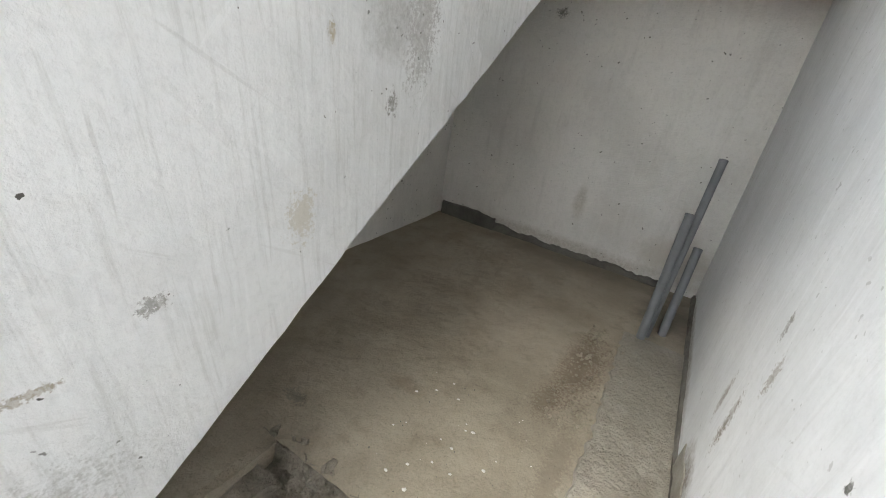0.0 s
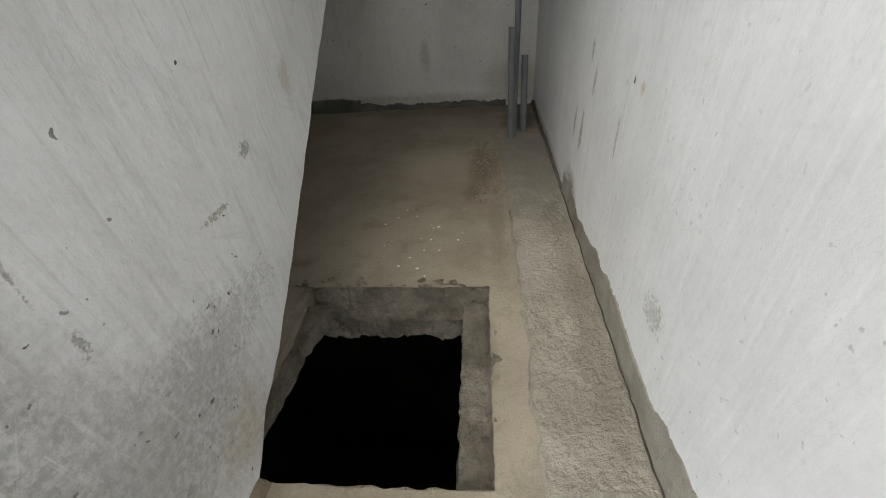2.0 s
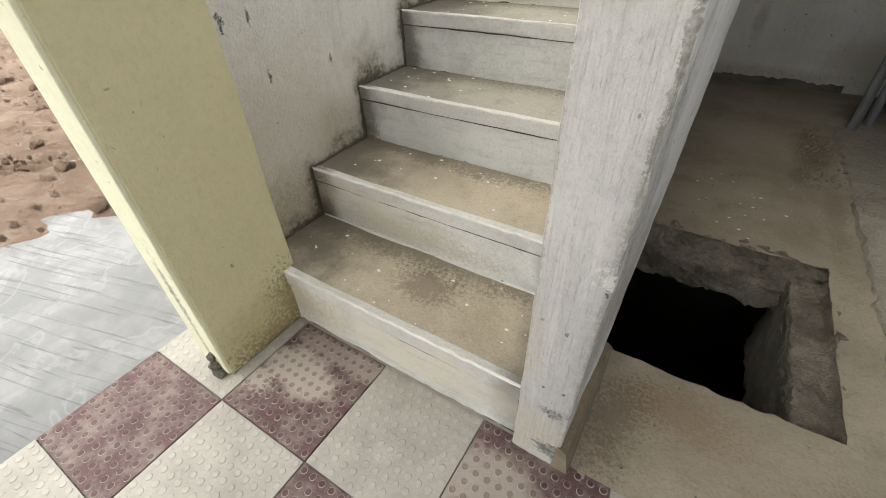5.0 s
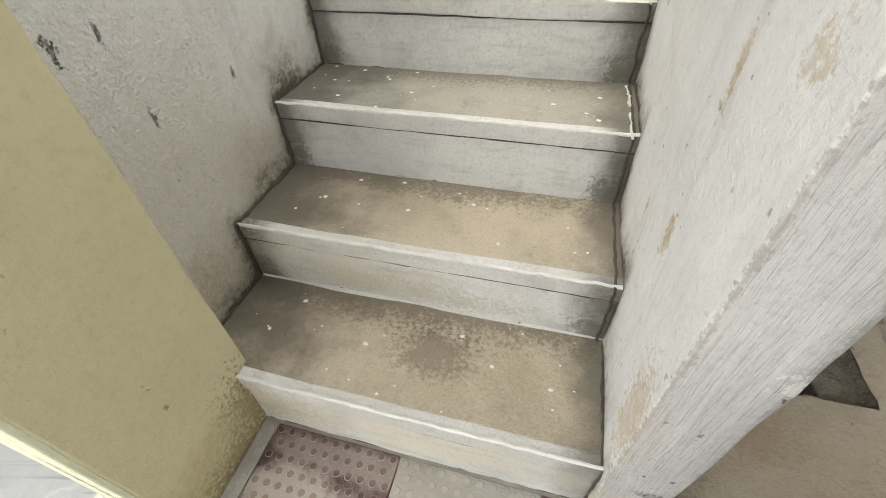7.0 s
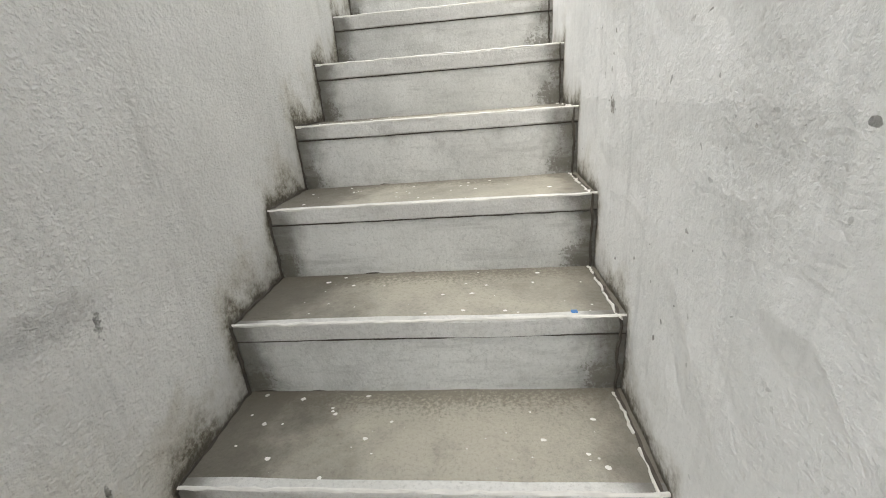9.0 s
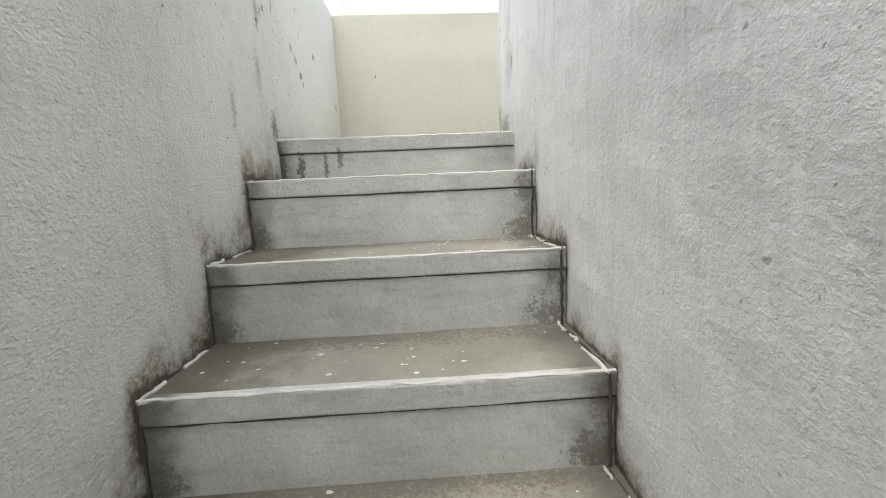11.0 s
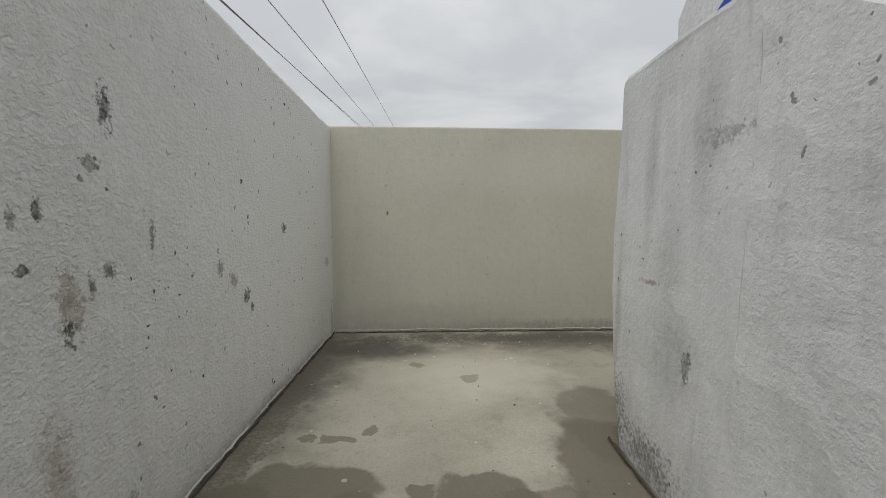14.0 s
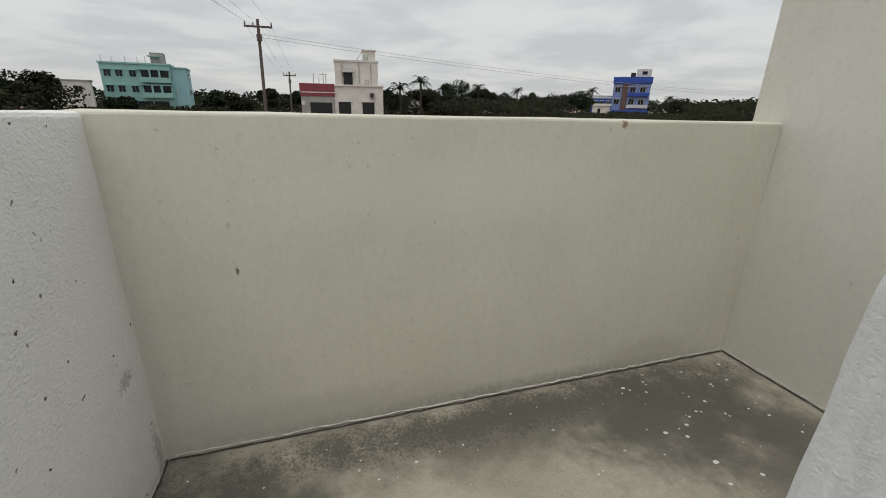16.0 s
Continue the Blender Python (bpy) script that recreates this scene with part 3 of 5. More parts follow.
yellow_paint = plaster("yellow_paint", (0.60, 0.56, 0.365), (0.54, 0.505, 0.315), 0.45, 0.2, 0.1, 0.08, YELLOW_STAINS)
pale_yellow = plaster("pale_yellow_paint", (0.74, 0.74, 0.56), (0.68, 0.68, 0.5), 0.4, 0.2, 0.1, 0.1, PALE_STAINS)
floor_cement = cement("passage_cement", (0.365, 0.325, 0.255), (0.265, 0.232, 0.178), 0.5, FLOOR_MARKS, specks=0.0)
# screed colour darkens inward, standing in for the falling porch light
rough_cement = cement("rough_cement", (0.45, 0.42, 0.36), (0.32, 0.296, 0.25), 3.0, [((1.9, 2.35, 0.0), (0.35, 0.85, 0.2), (0.235, 0.22, 0.185), 0.75), ((1.95, 1.1, 0.0), (0.06, 0.9, 0.2), (0.22, 0.20, 0.165), 0.5)], rough=0.95, scale=2.0)
dark_cement = cement("dark_cement", (0.19, 0.18, 0.16), (0.12, 0.115, 0.10), 3.0, rough=0.95, scale=2.0)
brown_cement = cement("brown_cement", (0.36, 0.318, 0.25), (0.25, 0.217, 0.165), 2.0, rough=0.9, scale=2.0)
band_cement = cement("band_cement", (0.37, 0.35, 0.305), (0.25, 0.235, 0.20), 1.8, rough=0.95, scale=2.0)
foot_cement = cement("foot_cement", (0.27, 0.225, 0.165), (0.17, 0.138, 0.10), 1.5, rough=0.9, scale=2.0)
tread_cement = cement("tread_cement", (0.51, 0.445, 0.345), (0.37, 0.318, 0.24), 0.8, TREAD_MARKS, specks=0.75)
tread_grey = cement("upper_tread_cement", (0.41, 0.387, 0.325), (0.28, 0.265, 0.225), 0.8, TREAD_MARKS, specks=0.75)
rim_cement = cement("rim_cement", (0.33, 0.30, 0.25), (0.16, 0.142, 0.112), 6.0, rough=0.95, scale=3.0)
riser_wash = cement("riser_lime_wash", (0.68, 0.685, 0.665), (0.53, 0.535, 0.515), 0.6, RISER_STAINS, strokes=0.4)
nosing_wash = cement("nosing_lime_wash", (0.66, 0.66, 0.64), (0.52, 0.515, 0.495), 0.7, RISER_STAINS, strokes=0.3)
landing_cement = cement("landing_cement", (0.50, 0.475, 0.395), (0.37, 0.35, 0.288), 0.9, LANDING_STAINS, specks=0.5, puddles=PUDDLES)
joint_dirt = plain("joint_dirt", (0.09, 0.08, 0.068), 0.95, 0.3, 20.0)
paint_fleck = plain("paint_fleck", (0.75, 0.74, 0.71), 0.6, 0.1, 60.0)
lime_crust = plain("lime_crust", (0.72, 0.71, 0.67), 0.85, 0.3, 30.0)
blue_fleck = plain("blue_fleck", (0.05, 0.17, 0.42), 0.5, 0.1, 60.0)
blue_paint = plain("blue_wall_paint", (0.010, 0.075, 0.40), 0.5, 0.15, 6.0)
grey_pvc = plain("grey_pvc", (0.17, 0.18, 0.19), 0.5, 0.35, 14.0)
pipe_mouth_shade = plain("pipe_mouth_shade", (0.02, 0.02, 0.02), 0.9, 0.1)
# concrete coloured near black, which deepens the shade inside the pit
pit_dark = plain("pit_darkened_concrete", (0.05, 0.048, 0.042), 0.95, 0.4, 6.0)


def tile_surface(name, tone, dust, dusty=0.5):
    """Studded cement tile: dust lies between the studs, thick in smears."""
    m, n = shader(name)
    at = n.add("ShaderNodeNewGeometry").outputs["Position"]
    n.co = at
    n.rag = n.math("MULTIPLY", n.math("SUBTRACT", n.noise(at, 26.0, 9.0, 0.7), 0.5), 3.0)
    n.soft = n.math("MULTIPLY", n.math("SUBTRACT", n.noise(at, 9.0, 6.0, 0.65), 0.5), 3.0)
    colour = n.mix(n.step(n.noise(at, 9.0, 5.0, 0.6), 0.4, 0.7), tone, tuple(v * 0.78 for v in tone))
    wear = n.math("MULTIPLY", n.step(n.noise(at, 12.0, 9.0, 0.75), 0.40, 0.68), dusty)
    colour = n.mix(wear, colour, dust)
    colour = n.mix(n.math("MULTIPLY", n.step(n.noise(at, 70.0, 5.0, 0.75), 0.5, 0.7), 0.45), colour, tuple(v * 0.8 for v in dust))
    for centre, radii, much in (((0.31, -0.07, 0.0), (0.15, 0.075, 1.0), 0.9), ((0.22, -0.15, 0.0), (0.07, 0.05, 1.0), 0.8), ((0.93, -0.06, 0.0), (0.12, 0.10, 1.0), 0.75), ((0.86, -0.2, 0.0), (0.14, 0.06, 1.0), 0.6), ((0.45, 0.03, 0.0), (0.30, 0.04, 1.0), 0.5)):
        colour = n.mix(n.math("MULTIPLY", blot(n, centre, radii, 0.4, 0.5, True), much), colour, tuple(v * 1.2 for v in dust))
    finish(n, colour, 0.7, n.noise(at, 140.0, 3.0, 0.7), 0.5, 0.003)
    return m


red_tile = tile_surface("oxide_red_tile", (0.105, 0.055, 0.060), (0.33, 0.295, 0.26), 0.55)
red_stud = tile_surface("worn_red_stud", (0.080, 0.042, 0.043), (0.22, 0.18, 0.155), 0.4)
grey_tile = tile_surface("grey_cement_tile", (0.385, 0.37, 0.335), (0.30, 0.28, 0.245), 0.45)
grey_stud = tile_surface("worn_grey_stud", (0.415, 0.40, 0.365), (0.33, 0.31, 0.275), 0.4)
tile_dust = plain("dust_round_studs", (0.42, 0.38, 0.335), 0.95, 0.5, 40.0)
grout = plain("grout", (0.40, 0.37, 0.32), 0.95, 0.4, 20.0)


def granite_surface():
    m, n = shader("polished_grey_stone")
    vein = n.math("ABSOLUTE", n.math("SUBTRACT", n.noise(n.co, 3.2, 5.0, 0.55, 0.8), 0.5))
    colour = n.mix(n.step(n.noise(n.co, 3.0, 6.0, 0.65), 0.38, 0.66), (0.15, 0.155, 0.158), (0.22, 0.226, 0.228))
    colour = n.mix(n.math("MULTIPLY", n.step(vein, 0.03, 0.0), 0.28), colour, (0.30, 0.31, 0.31))
    lay = n.add("ShaderNodeCombineXYZ")
    n.link(n.vec("DOT_PRODUCT", n.co, (-9.0, 34.0, 0.0)), lay.inputs[0])
    n.link(n.vec("DOT_PRODUCT", n.co, (0.9, 0.25, 0.0)), lay.inputs[1])
    line = n.noise(lay.outputs[0], 1.0, 2.0, 0.5)
    groove = n.step(n.math("ABSOLUTE", n.math("SUBTRACT", line, 0.56)), 0.018, 0.0)
    colour = n.mix(n.math("MULTIPLY", groove, 0.6), colour, (0.07, 0.075, 0.08))
    finish(n, colour, 0.3, n.math("ADD", n.math("MULTIPLY", groove, -0.5), n.math("MULTIPLY", n.noise(n.co, 7.0, 3.0), 0.6)), 0.35, 0.01)
    return m


def soil_surface():
    m, n = shader("red_soil")
    colour = n.mix(n.step(n.noise(n.co, 1.2, 8.0, 0.65), 0.35, 0.68), (0.35, 0.255, 0.20), (0.21, 0.145, 0.105))
    colour = n.mix(n.math("MULTIPLY", n.step(n.noise(n.co, 9.0, 6.0, 0.7), 0.5, 0.72), 0.6), colour, (0.45, 0.37, 0.31))
    finish(n, colour, 0.95, n.noise(n.co, 11.0, 9.0, 0.75), 1.0, 0.09)
    return m


granite, soil = granite_surface(), soil_surface()


# ---- mesh helpers ----
def part(name, bm, material, parent=None, label=""):
    """Links a bmesh as one mesh object, under a thing or under a part."""
    mesh = bpy.data.meshes.new(name)
    bm.to_mesh(mesh)
    bm.free()
    if material:
        mesh.materials.append(material)
    ob = new(name, mesh)
    if parent:
        ob.parent = parent
        ob.matrix_parent_inverse = parent.matrix_basis.inverted()
    if label:
        ob["label"] = label
    return ob


def thing(name, at, label, category, group="", kind="", turn=0.0):
    ob = new(name)
    ob.matrix_basis = pose(*at, 0, 0, turn)
    return tagged(ob, label, category, group, kind)


def box(x0, x1, y0, y1, z0, z1, bevel=0.0, bm=None, segments=2):
    own = bmesh.new()
    bmesh.ops.create_cube(own, size=1, matrix=Matrix.LocRotScale(((x0 + x1) / 2, (y0 + y1) / 2, (z0 + z1) / 2), None, (x1 - x0, y1 - y0, z1 - z0)))
    if bevel:
        bmesh.ops.bevel(own, geom=own.edges[:], offset=bevel, segments=segments, profile=0.5, affect="EDGES")
    if bm is None:
        return own
    join(bm, own)
    return bm


def join(bm, other, m=None):
    mesh = bpy.data.meshes.new("joined")
    other.to_mesh(mesh)
    other.free()
    if m is not None:
        mesh.transform(m)
    bm.from_mesh(mesh)
    bpy.data.meshes.remove(mesh)
    return bm


def prism(outline, near, far, axis="x", bevel=0.0):
    """A polygon, given in the two other axes, stretched from near to far along an axis."""
    bm = bmesh.new()

    def spot(a, b, c):
        return {"x": (c, a, b), "y": (a, c, b), "z": (a, b, c)}[axis]

    one = [bm.verts.new(spot(a, b, near)) for a, b in outline]
    two = [bm.verts.new(spot(a, b, far)) for a, b in outline]
    bm.faces.new(one)
    bm.faces.new(two[::-1])
    for i in range(len(one)):
        j = (i + 1) % len(one)
        bm.faces.new((one[j], one[i], two[i], two[j]))
    bmesh.ops.recalc_face_normals(bm, faces=bm.faces[:])
    if bevel:
        bmesh.ops.bevel(bm, geom=bm.edges[:], offset=bevel, segments=2, profile=0.5, affect="EDGES")
    return bm


def weather(bm, pitch, amount, grain=9.0, axes="xyz"):
    """Cuts a mesh into a grid and makes it slightly uneven."""
    for k, letter in enumerate("xyz"):
        if letter not in axes:
            continue
        values = [v.co[k] for v in bm.verts]
        low, high = min(values), max(values)
        normal = Vector((0, 0, 0))
        normal[k] = 1
        at = low + pitch
        while at < high - pitch * 0.4:
            bmesh.ops.bisect_plane(bm, geom=bm.verts[:] + bm.edges[:] + bm.faces[:], plane_co=normal * at, plane_no=normal)
            at += pitch
    for v in bm.verts:
        v.co += noise.noise_vector(v.co * grain) * amount + noise.noise_vector(v.co * grain * 4) * amount * 0.4
    return bm


def skew(bm, rule):
    for v in bm.verts:
        v.co = Vector(rule(*v.co))
    return bm


def tube(points, radius, sides=10, bm=None, taper=1.0):
    """A round bar along points."""
    own = bm or bmesh.new()
    rings = []
    for i, p in enumerate(points):
        p = Vector(p)
        ahead = (Vector(points[min(i + 1, len(points) - 1)]) - Vector(points[max(i - 1, 0)])).normalized()
        side = ahead.orthogonal().normalized()
        over = ahead.cross(side)
        r = radius * (1 + (taper - 1) * i / max(1, len(points) - 1))
        rings.append([own.verts.new(p + r * (math.cos(a) * side + math.sin(a) * over)) for a in (2 * math.pi * k / sides for k in range(sides))])
    for a, b in zip(rings, rings[1:]):
        for k in range(sides):
            own.faces.new((a[k], a[(k + 1) % sides], b[(k + 1) % sides], b[k]))
    own.faces.new(rings[0][::-1])
    own.faces.new(rings[-1])
    return own


def fringe(length, low, high, grain, seed, thick, pitch=0.01):
    """A strip of render with a ragged upper edge: along x, up z, thick along -y."""
    bm = bmesh.new()
    count = max(2, int(length / pitch))
    rows = []
    for i in range(count + 1):
        x = length * i / count
        top = low + (high - low) * (0.5 + 0.9 * noise.noise((x * grain, seed, 0)) + 0.22 * noise.noise((x * grain * 6, seed, 3)) + 0.05 * noise.noise((x * 60, seed, 7)))
        top = max(0.012, top)
        rows.append([bm.verts.new(p) for p in ((x, 0, 0), (x, 0, top), (x, -thick, max(0.006, top - 0.006)), (x, -thick * 1.6, 0))])
    for a, b in zip(rows, rows[1:]):
        for k in range(3):
            bm.faces.new((a[k], b[k], b[k + 1], a[k + 1]))
    bm.faces.new(rows[0])
    bm.faces.new(rows[-1][::-1])
    bmesh.ops.recalc_face_normals(bm, faces=bm.faces[:])
    return bm


def structure(name, bm, material, label="", category=""):
    return tagged(part(name, bm, material), label, category, kind="structure")


def left_face(y):
    return 0.028 + 0.006 * y


def right_face(y, z):
    return 0.918 + 0.016 * max(0.0, y - 1.2) + 0.028 * min(1.0, max(0.0, (z - 2.0) / 0.7)) * min(1.0, max(0.0, y - 1.5))


# ---- setting ----
LANDING, TOP, SOFFIT = 1.938, 2.905, 1.60
BACK, END = 3.388, 4.004

# wall beside the stair, outside to the left
wall = prism([(0.112, -0.1), (0.112, TOP), (END + 0.115, TOP), (END + 0.115, -0.1)], -0.09, 0.0, "x", 0.012)
weather(wall, 0.12, 0.004)
skew(wall, lambda x, y, z: (x + (left_face(y) if x > -0.05 else 0), y, z + (0.03 * min(2.0, max(0.0, END - y)) if z > 2.7 else 0)))
structure("wall_left", wall, left_plaster, "rough lime-washed plaster wall beside the stairs, speckled and stained", "wall")

# pilaster with yellow paint at the foot of the stairs
pilaster = thing("pilaster", (0.12, -0.035, 0.0), "yellow painted plaster pilaster, dirty at its foot beside the stairs", "pilaster", kind="structure")
face = weather(box(0.037, 0.15, -0.182, 0.118, 0.0, 2.9, 0.004), 0.15, 0.0016, axes="yz")
part("yellow_face", face, yellow_paint, pilaster)
part("pale_edge", weather(box(0.035, 0.1475, -0.192, -0.180, 0.012, 2.9, 0.003), 0.1, 0.002, axes="z"), pale_yellow, pilaster, "pale yellow painted outer edge with scuffed grey cement")
crumb = bmesh.new()
for i, (z, r) in enumerate(((0.035, 0.02), (0.075, 0.013), (0.012, 0.023))):
    bmesh.ops.create_icosphere(crumb, subdivisions=2, radius=r, matrix=pose(0.105 + 0.004 * i, -0.196, z))
for v in crumb.verts:
    v.co += noise.noise_vector(v.co * 60) * 0.008
part("broken_corner", crumb, dark_cement, pilaster, "broken dark cement at the corner")

# wall between the stairs and the passage, with its raking top and soffit line
outline = [(0.052, 0.0), (0.46, 0.0), (0.60, 0.13), (0.73, 0.195), (0.85, 0.282), (1.33, 0.648), (2.31, 1.37), (2.62, 1.60), (2.62, 2.82), (0.052, 0.984)]
divider = prism(outline, 0.93, 1.047, "x", 0.006)
weather(divider, 0.05, 0.004, 13.0)
skew(divider, lambda x, y, z: (x + (right_face(y, z) - 0.918 if x < 0.99 else 0.010 * min(1.0, max(0.0, y - 0.2)) + 0.012 * (z - 0.5)), y, z))
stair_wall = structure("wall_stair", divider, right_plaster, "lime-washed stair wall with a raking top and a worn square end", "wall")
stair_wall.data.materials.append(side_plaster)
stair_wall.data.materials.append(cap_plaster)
stair_wall.data.materials.append(brushed_shaded_plaster)
# worn top, brushed end with shade in its colour, passage side, stair side
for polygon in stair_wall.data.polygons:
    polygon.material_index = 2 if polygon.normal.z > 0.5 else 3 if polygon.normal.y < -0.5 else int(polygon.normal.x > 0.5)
end = prism([(2.617, LANDING - 0.34), (3.055, LANDING - 0.34), (3.08, 2.3), (3.075, 2.8), (3.06, 2.822), (2.617, 2.822)], 0.93, 1.10, "x", 0.014)
weather(end, 0.07, 0.004)
skew(end, lambda x, y, z: (x + (right_face(y, z) - 0.918 if x < 1.0 else 0), y - (0.09 * (1 - min(1.0, max(0.0, z - LANDING) / 0.5)) ** 2 if y > 2.9 else 0), z))
structure("wall_newel", end, newel_plaster, "thick lime-washed parapet end with rounded worn edges on the landing", "wall")

# taller white wall beside the upper flight, with a blue field
upper = prism([(2.64, LANDING - 0.1), (3.083, LANDING - 0.1), (3.083, 2.965), (3.056, 3.0), (3.05, 4.4), (2.64, 4.4)], 1.13, 1.25, "x", 0.008)
weather(upper, 0.15, 0.003)
structure("wall_upper", upper, white_paint, "white painted wall above the stair parapet with a blue field", "wall")
field = prism([(2.996, 2.80), (2.993, 2.878), (2.87, 2.953), (2.66, 3.085), (2.66, 2.80)], 1.124, 1.1305, "x", 0.0012)
structure("trim_blue_field", field, blue_paint, "deep blue painted field on the white wall", "paint")

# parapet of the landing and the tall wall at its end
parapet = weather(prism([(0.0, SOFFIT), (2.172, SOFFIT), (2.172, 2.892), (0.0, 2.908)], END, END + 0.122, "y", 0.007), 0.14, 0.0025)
structure("wall_parapet", parapet, cream_paint, "cream painted landing parapet, grey along its foot", "wall")
tall = weather(prism([(1.2, SOFFIT), (END + 0.122, SOFFIT), (END + 0.122, 5.2), (1.2, 5.2)], 2.171, 2.40, "x", 0.008), 0.18, 0.002)
structure("wall_house_upper", tall, tall_paint, "tall cream painted house wall at the end of the landing", "wall")

# passage walls
house = weather(prism([(-3.2, -0.1), (BACK, -0.1), (BACK, SOFFIT), (1.9, SOFFIT), (1.9, 3.3), (-3.2, 3.3)], 2.022, 2.168, "x"), 0.16, 0.003)
structure("wall_right", house, passage_plaster, "bluish white plaster house wall, scratched and muddy along the passage", "wall")
back_wall = weather(prism([(-0.09, -0.1), (2.168, -0.1), (2.168, SOFFIT), (-0.09, SOFFIT)], BACK, BACK + 0.12, "y"), 0.16, 0.003)
structure("wall_back", back_wall, back_plaster, "grey-white plaster wall closing the passage", "wall")
under = prism([(0.9, -0.02), (BACK - 0.001, -0.02), (BACK - 0.001, SOFFIT - 0.003), (2.63, SOFFIT - 0.003)], 0.04, 0.165, "x")
structure("wall_under_stairs", under, back_plaster, "plaster wall under the stairs", "wall")

# landing slab, its floor and the ceiling beneath
structure("ceiling", box(-0.08, 2.165, 2.745, END + 0.118, SOFFIT, LANDING - 0.07, 0.0), back_plaster, "plain plaster underside of the landing", "ceiling")
# upper flight is out of view; drawn this far forward to darken the passage
over = prism([(2.745, SOFFIT), (2.745, SOFFIT + 0.26), (1.0, 2.94), (1.0, 2.68)], 1.10, 2.021, "x")
structure("ceiling_upper_flight", over, back_plaster, "sloping plaster underside of the unseen upper flight", "ceiling")
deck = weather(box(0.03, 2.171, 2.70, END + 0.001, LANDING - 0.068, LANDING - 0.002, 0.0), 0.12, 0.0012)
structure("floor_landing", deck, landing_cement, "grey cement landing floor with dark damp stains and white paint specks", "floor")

# unseen ceilings over porch and passage mouth, added to hold back skylight
structure("ceiling_mouth_light_block", box(1.10, 2.021, 0.101, 1.06, 2.925, 3.04), passage_plaster, "unseen plain ceiling added over the passage mouth to block skylight", "ceiling")
# out of view; its edge is set by how dark the porch should be
structure("ceiling_porch_unseen", box(-0.75, 2.165, -3.3, 0.10, 2.92, 3.04), passage_plaster, "unseen plain white porch ceiling, added to shade the porch", "ceiling")
# unseen wall added behind the walker, kept low to let skylight in
structure("wall_behind_unseen", box(-0.2, 2.168, -3.32, -3.2, -0.1, 0.75), passage_plaster, "unseen low plain wall added behind the walker, letting skylight in above", "wall")

# ---- passage floor with its pit ----
PIT = (0.93, 1.54, 0.475, 1.137)
RIM = (0.90, 1.63, 0.468, 1.214)
floor = bmesh.new()


def sheet(x0, x1, y0, y1, z=0.0, pitch=0.025):
    nx, ny = max(1, round((x1 - x0) / pitch)), max(1, round((y1 - y0) / pitch))
    grid = [[floor.verts.new((x0 + (x1 - x0) * i / nx, y0 + (y1 - y0) * j / ny, z)) for i in range(nx + 1)] for j in range(ny + 1)]
    for j in range(ny):
        for i in range(nx):
            floor.faces.new((grid[j][i], grid[j][i + 1], grid[j + 1][i + 1], grid[j + 1][i]))


sheet(1.0, 2.03, 0.06, RIM[2])
sheet(RIM[1], 2.03, RIM[2], RIM[3])
sheet(0.1, RIM[0], RIM[2], RIM[3])
sheet(0.1, 2.03, RIM[3], BACK + 0.01)
bmesh.ops.remove_doubles(floor, verts=floor.verts[:], dist=0.001)
for v in floor.verts:
    inside = RIM[0] - 0.02 < v.co.x < RIM[1] + 0.02 and RIM[2] - 0.02 < v.co.y < RIM[3] + 0.02
    v.co.z += 0.006 * noise.noise((v.co.x * 3, v.co.y * 3, 1)) + 0.0035 * noise.noise((v.co.x * 11, v.co.y * 8, 4)) + 0.002 * noise.noise((v.co.x * 27, v.co.y * 21, 6)) - 0.003
    if inside:
        v.co += noise.noise_vector(v.co * 30) * 0.006
structure("floor_passage", floor, floor_cement, "brown-grey cement passage floor with mud, crusts and paint specks", "floor")

pit = thing("inspection_pit", (1.25, 0.8, 0.0), "open rectangular pit in the cement floor with a rough rim", "pit", kind="structure")


def ragged(bm, amount=0.007, grain=26.0):
    return weather(bm, 0.016, amount, grain)


rim_far = prism([(PIT[3] - 0.01, -0.19), (PIT[3] - 0.014, -0.088), (RIM[3] - 0.02, -0.07), (RIM[3] + 0.006, -0.006), (RIM[3] + 0.05, -0.012), (RIM[3] + 0.05, -0.19)], RIM[0] - 0.05, RIM[1] + 0.04, "x")
part("rim", ragged(rim_far, 0.021, 34.0), rim_cement, pit, "rough broken concrete rim")
rim_side = prism([(PIT[1] - 0.003, -0.11), (PIT[1] - 0.003, -0.05), (RIM[1] - 0.012, -0.036), (RIM[1] + 0.003, -0.006), (RIM[1] + 0.04, -0.012), (RIM[1] + 0.04, -0.11)], RIM[2] - 0.03, PIT[3] + 0.03, "y")
part("rim", ragged(rim_side, 0.011, 34.0), rim_cement, pit, "rough concrete ledge along the rim")
lip = box(RIM[0] - 0.05, RIM[1] + 0.01, RIM[2] - 0.05, RIM[2] + 0.006, -0.11, -0.008)
part("lip", ragged(lip, 0.008), brown_cement, pit)
part("lip", ragged(box(RIM[0] - 0.06, RIM[0] + 0.03, RIM[2], RIM[3], -0.11, -0.006), 0.006), brown_cement, pit)
for x0, x1, y0, y1 in ((PIT[1] - 0.006, PIT[1] + 0.06, RIM[2] - 0.02, PIT[3] + 0.05),):
    part("throat", weather(box(x0, x1, y0, y1, -0.42, -0.07), 0.025, 0.016, 22.0), dark_cement, pit, "broken concrete side of the pit")
corner = prism([(0.90, 1.15), (1.03, 1.15), (0.975, 1.02), (0.955, 0.88), (0.94, 0.70), (0.93, 0.56), (0.90, 0.50)], -0.12, -0.045, "z")
part("rim", ragged(corner, 0.012), rim_cement, pit, "rough broken concrete rim")
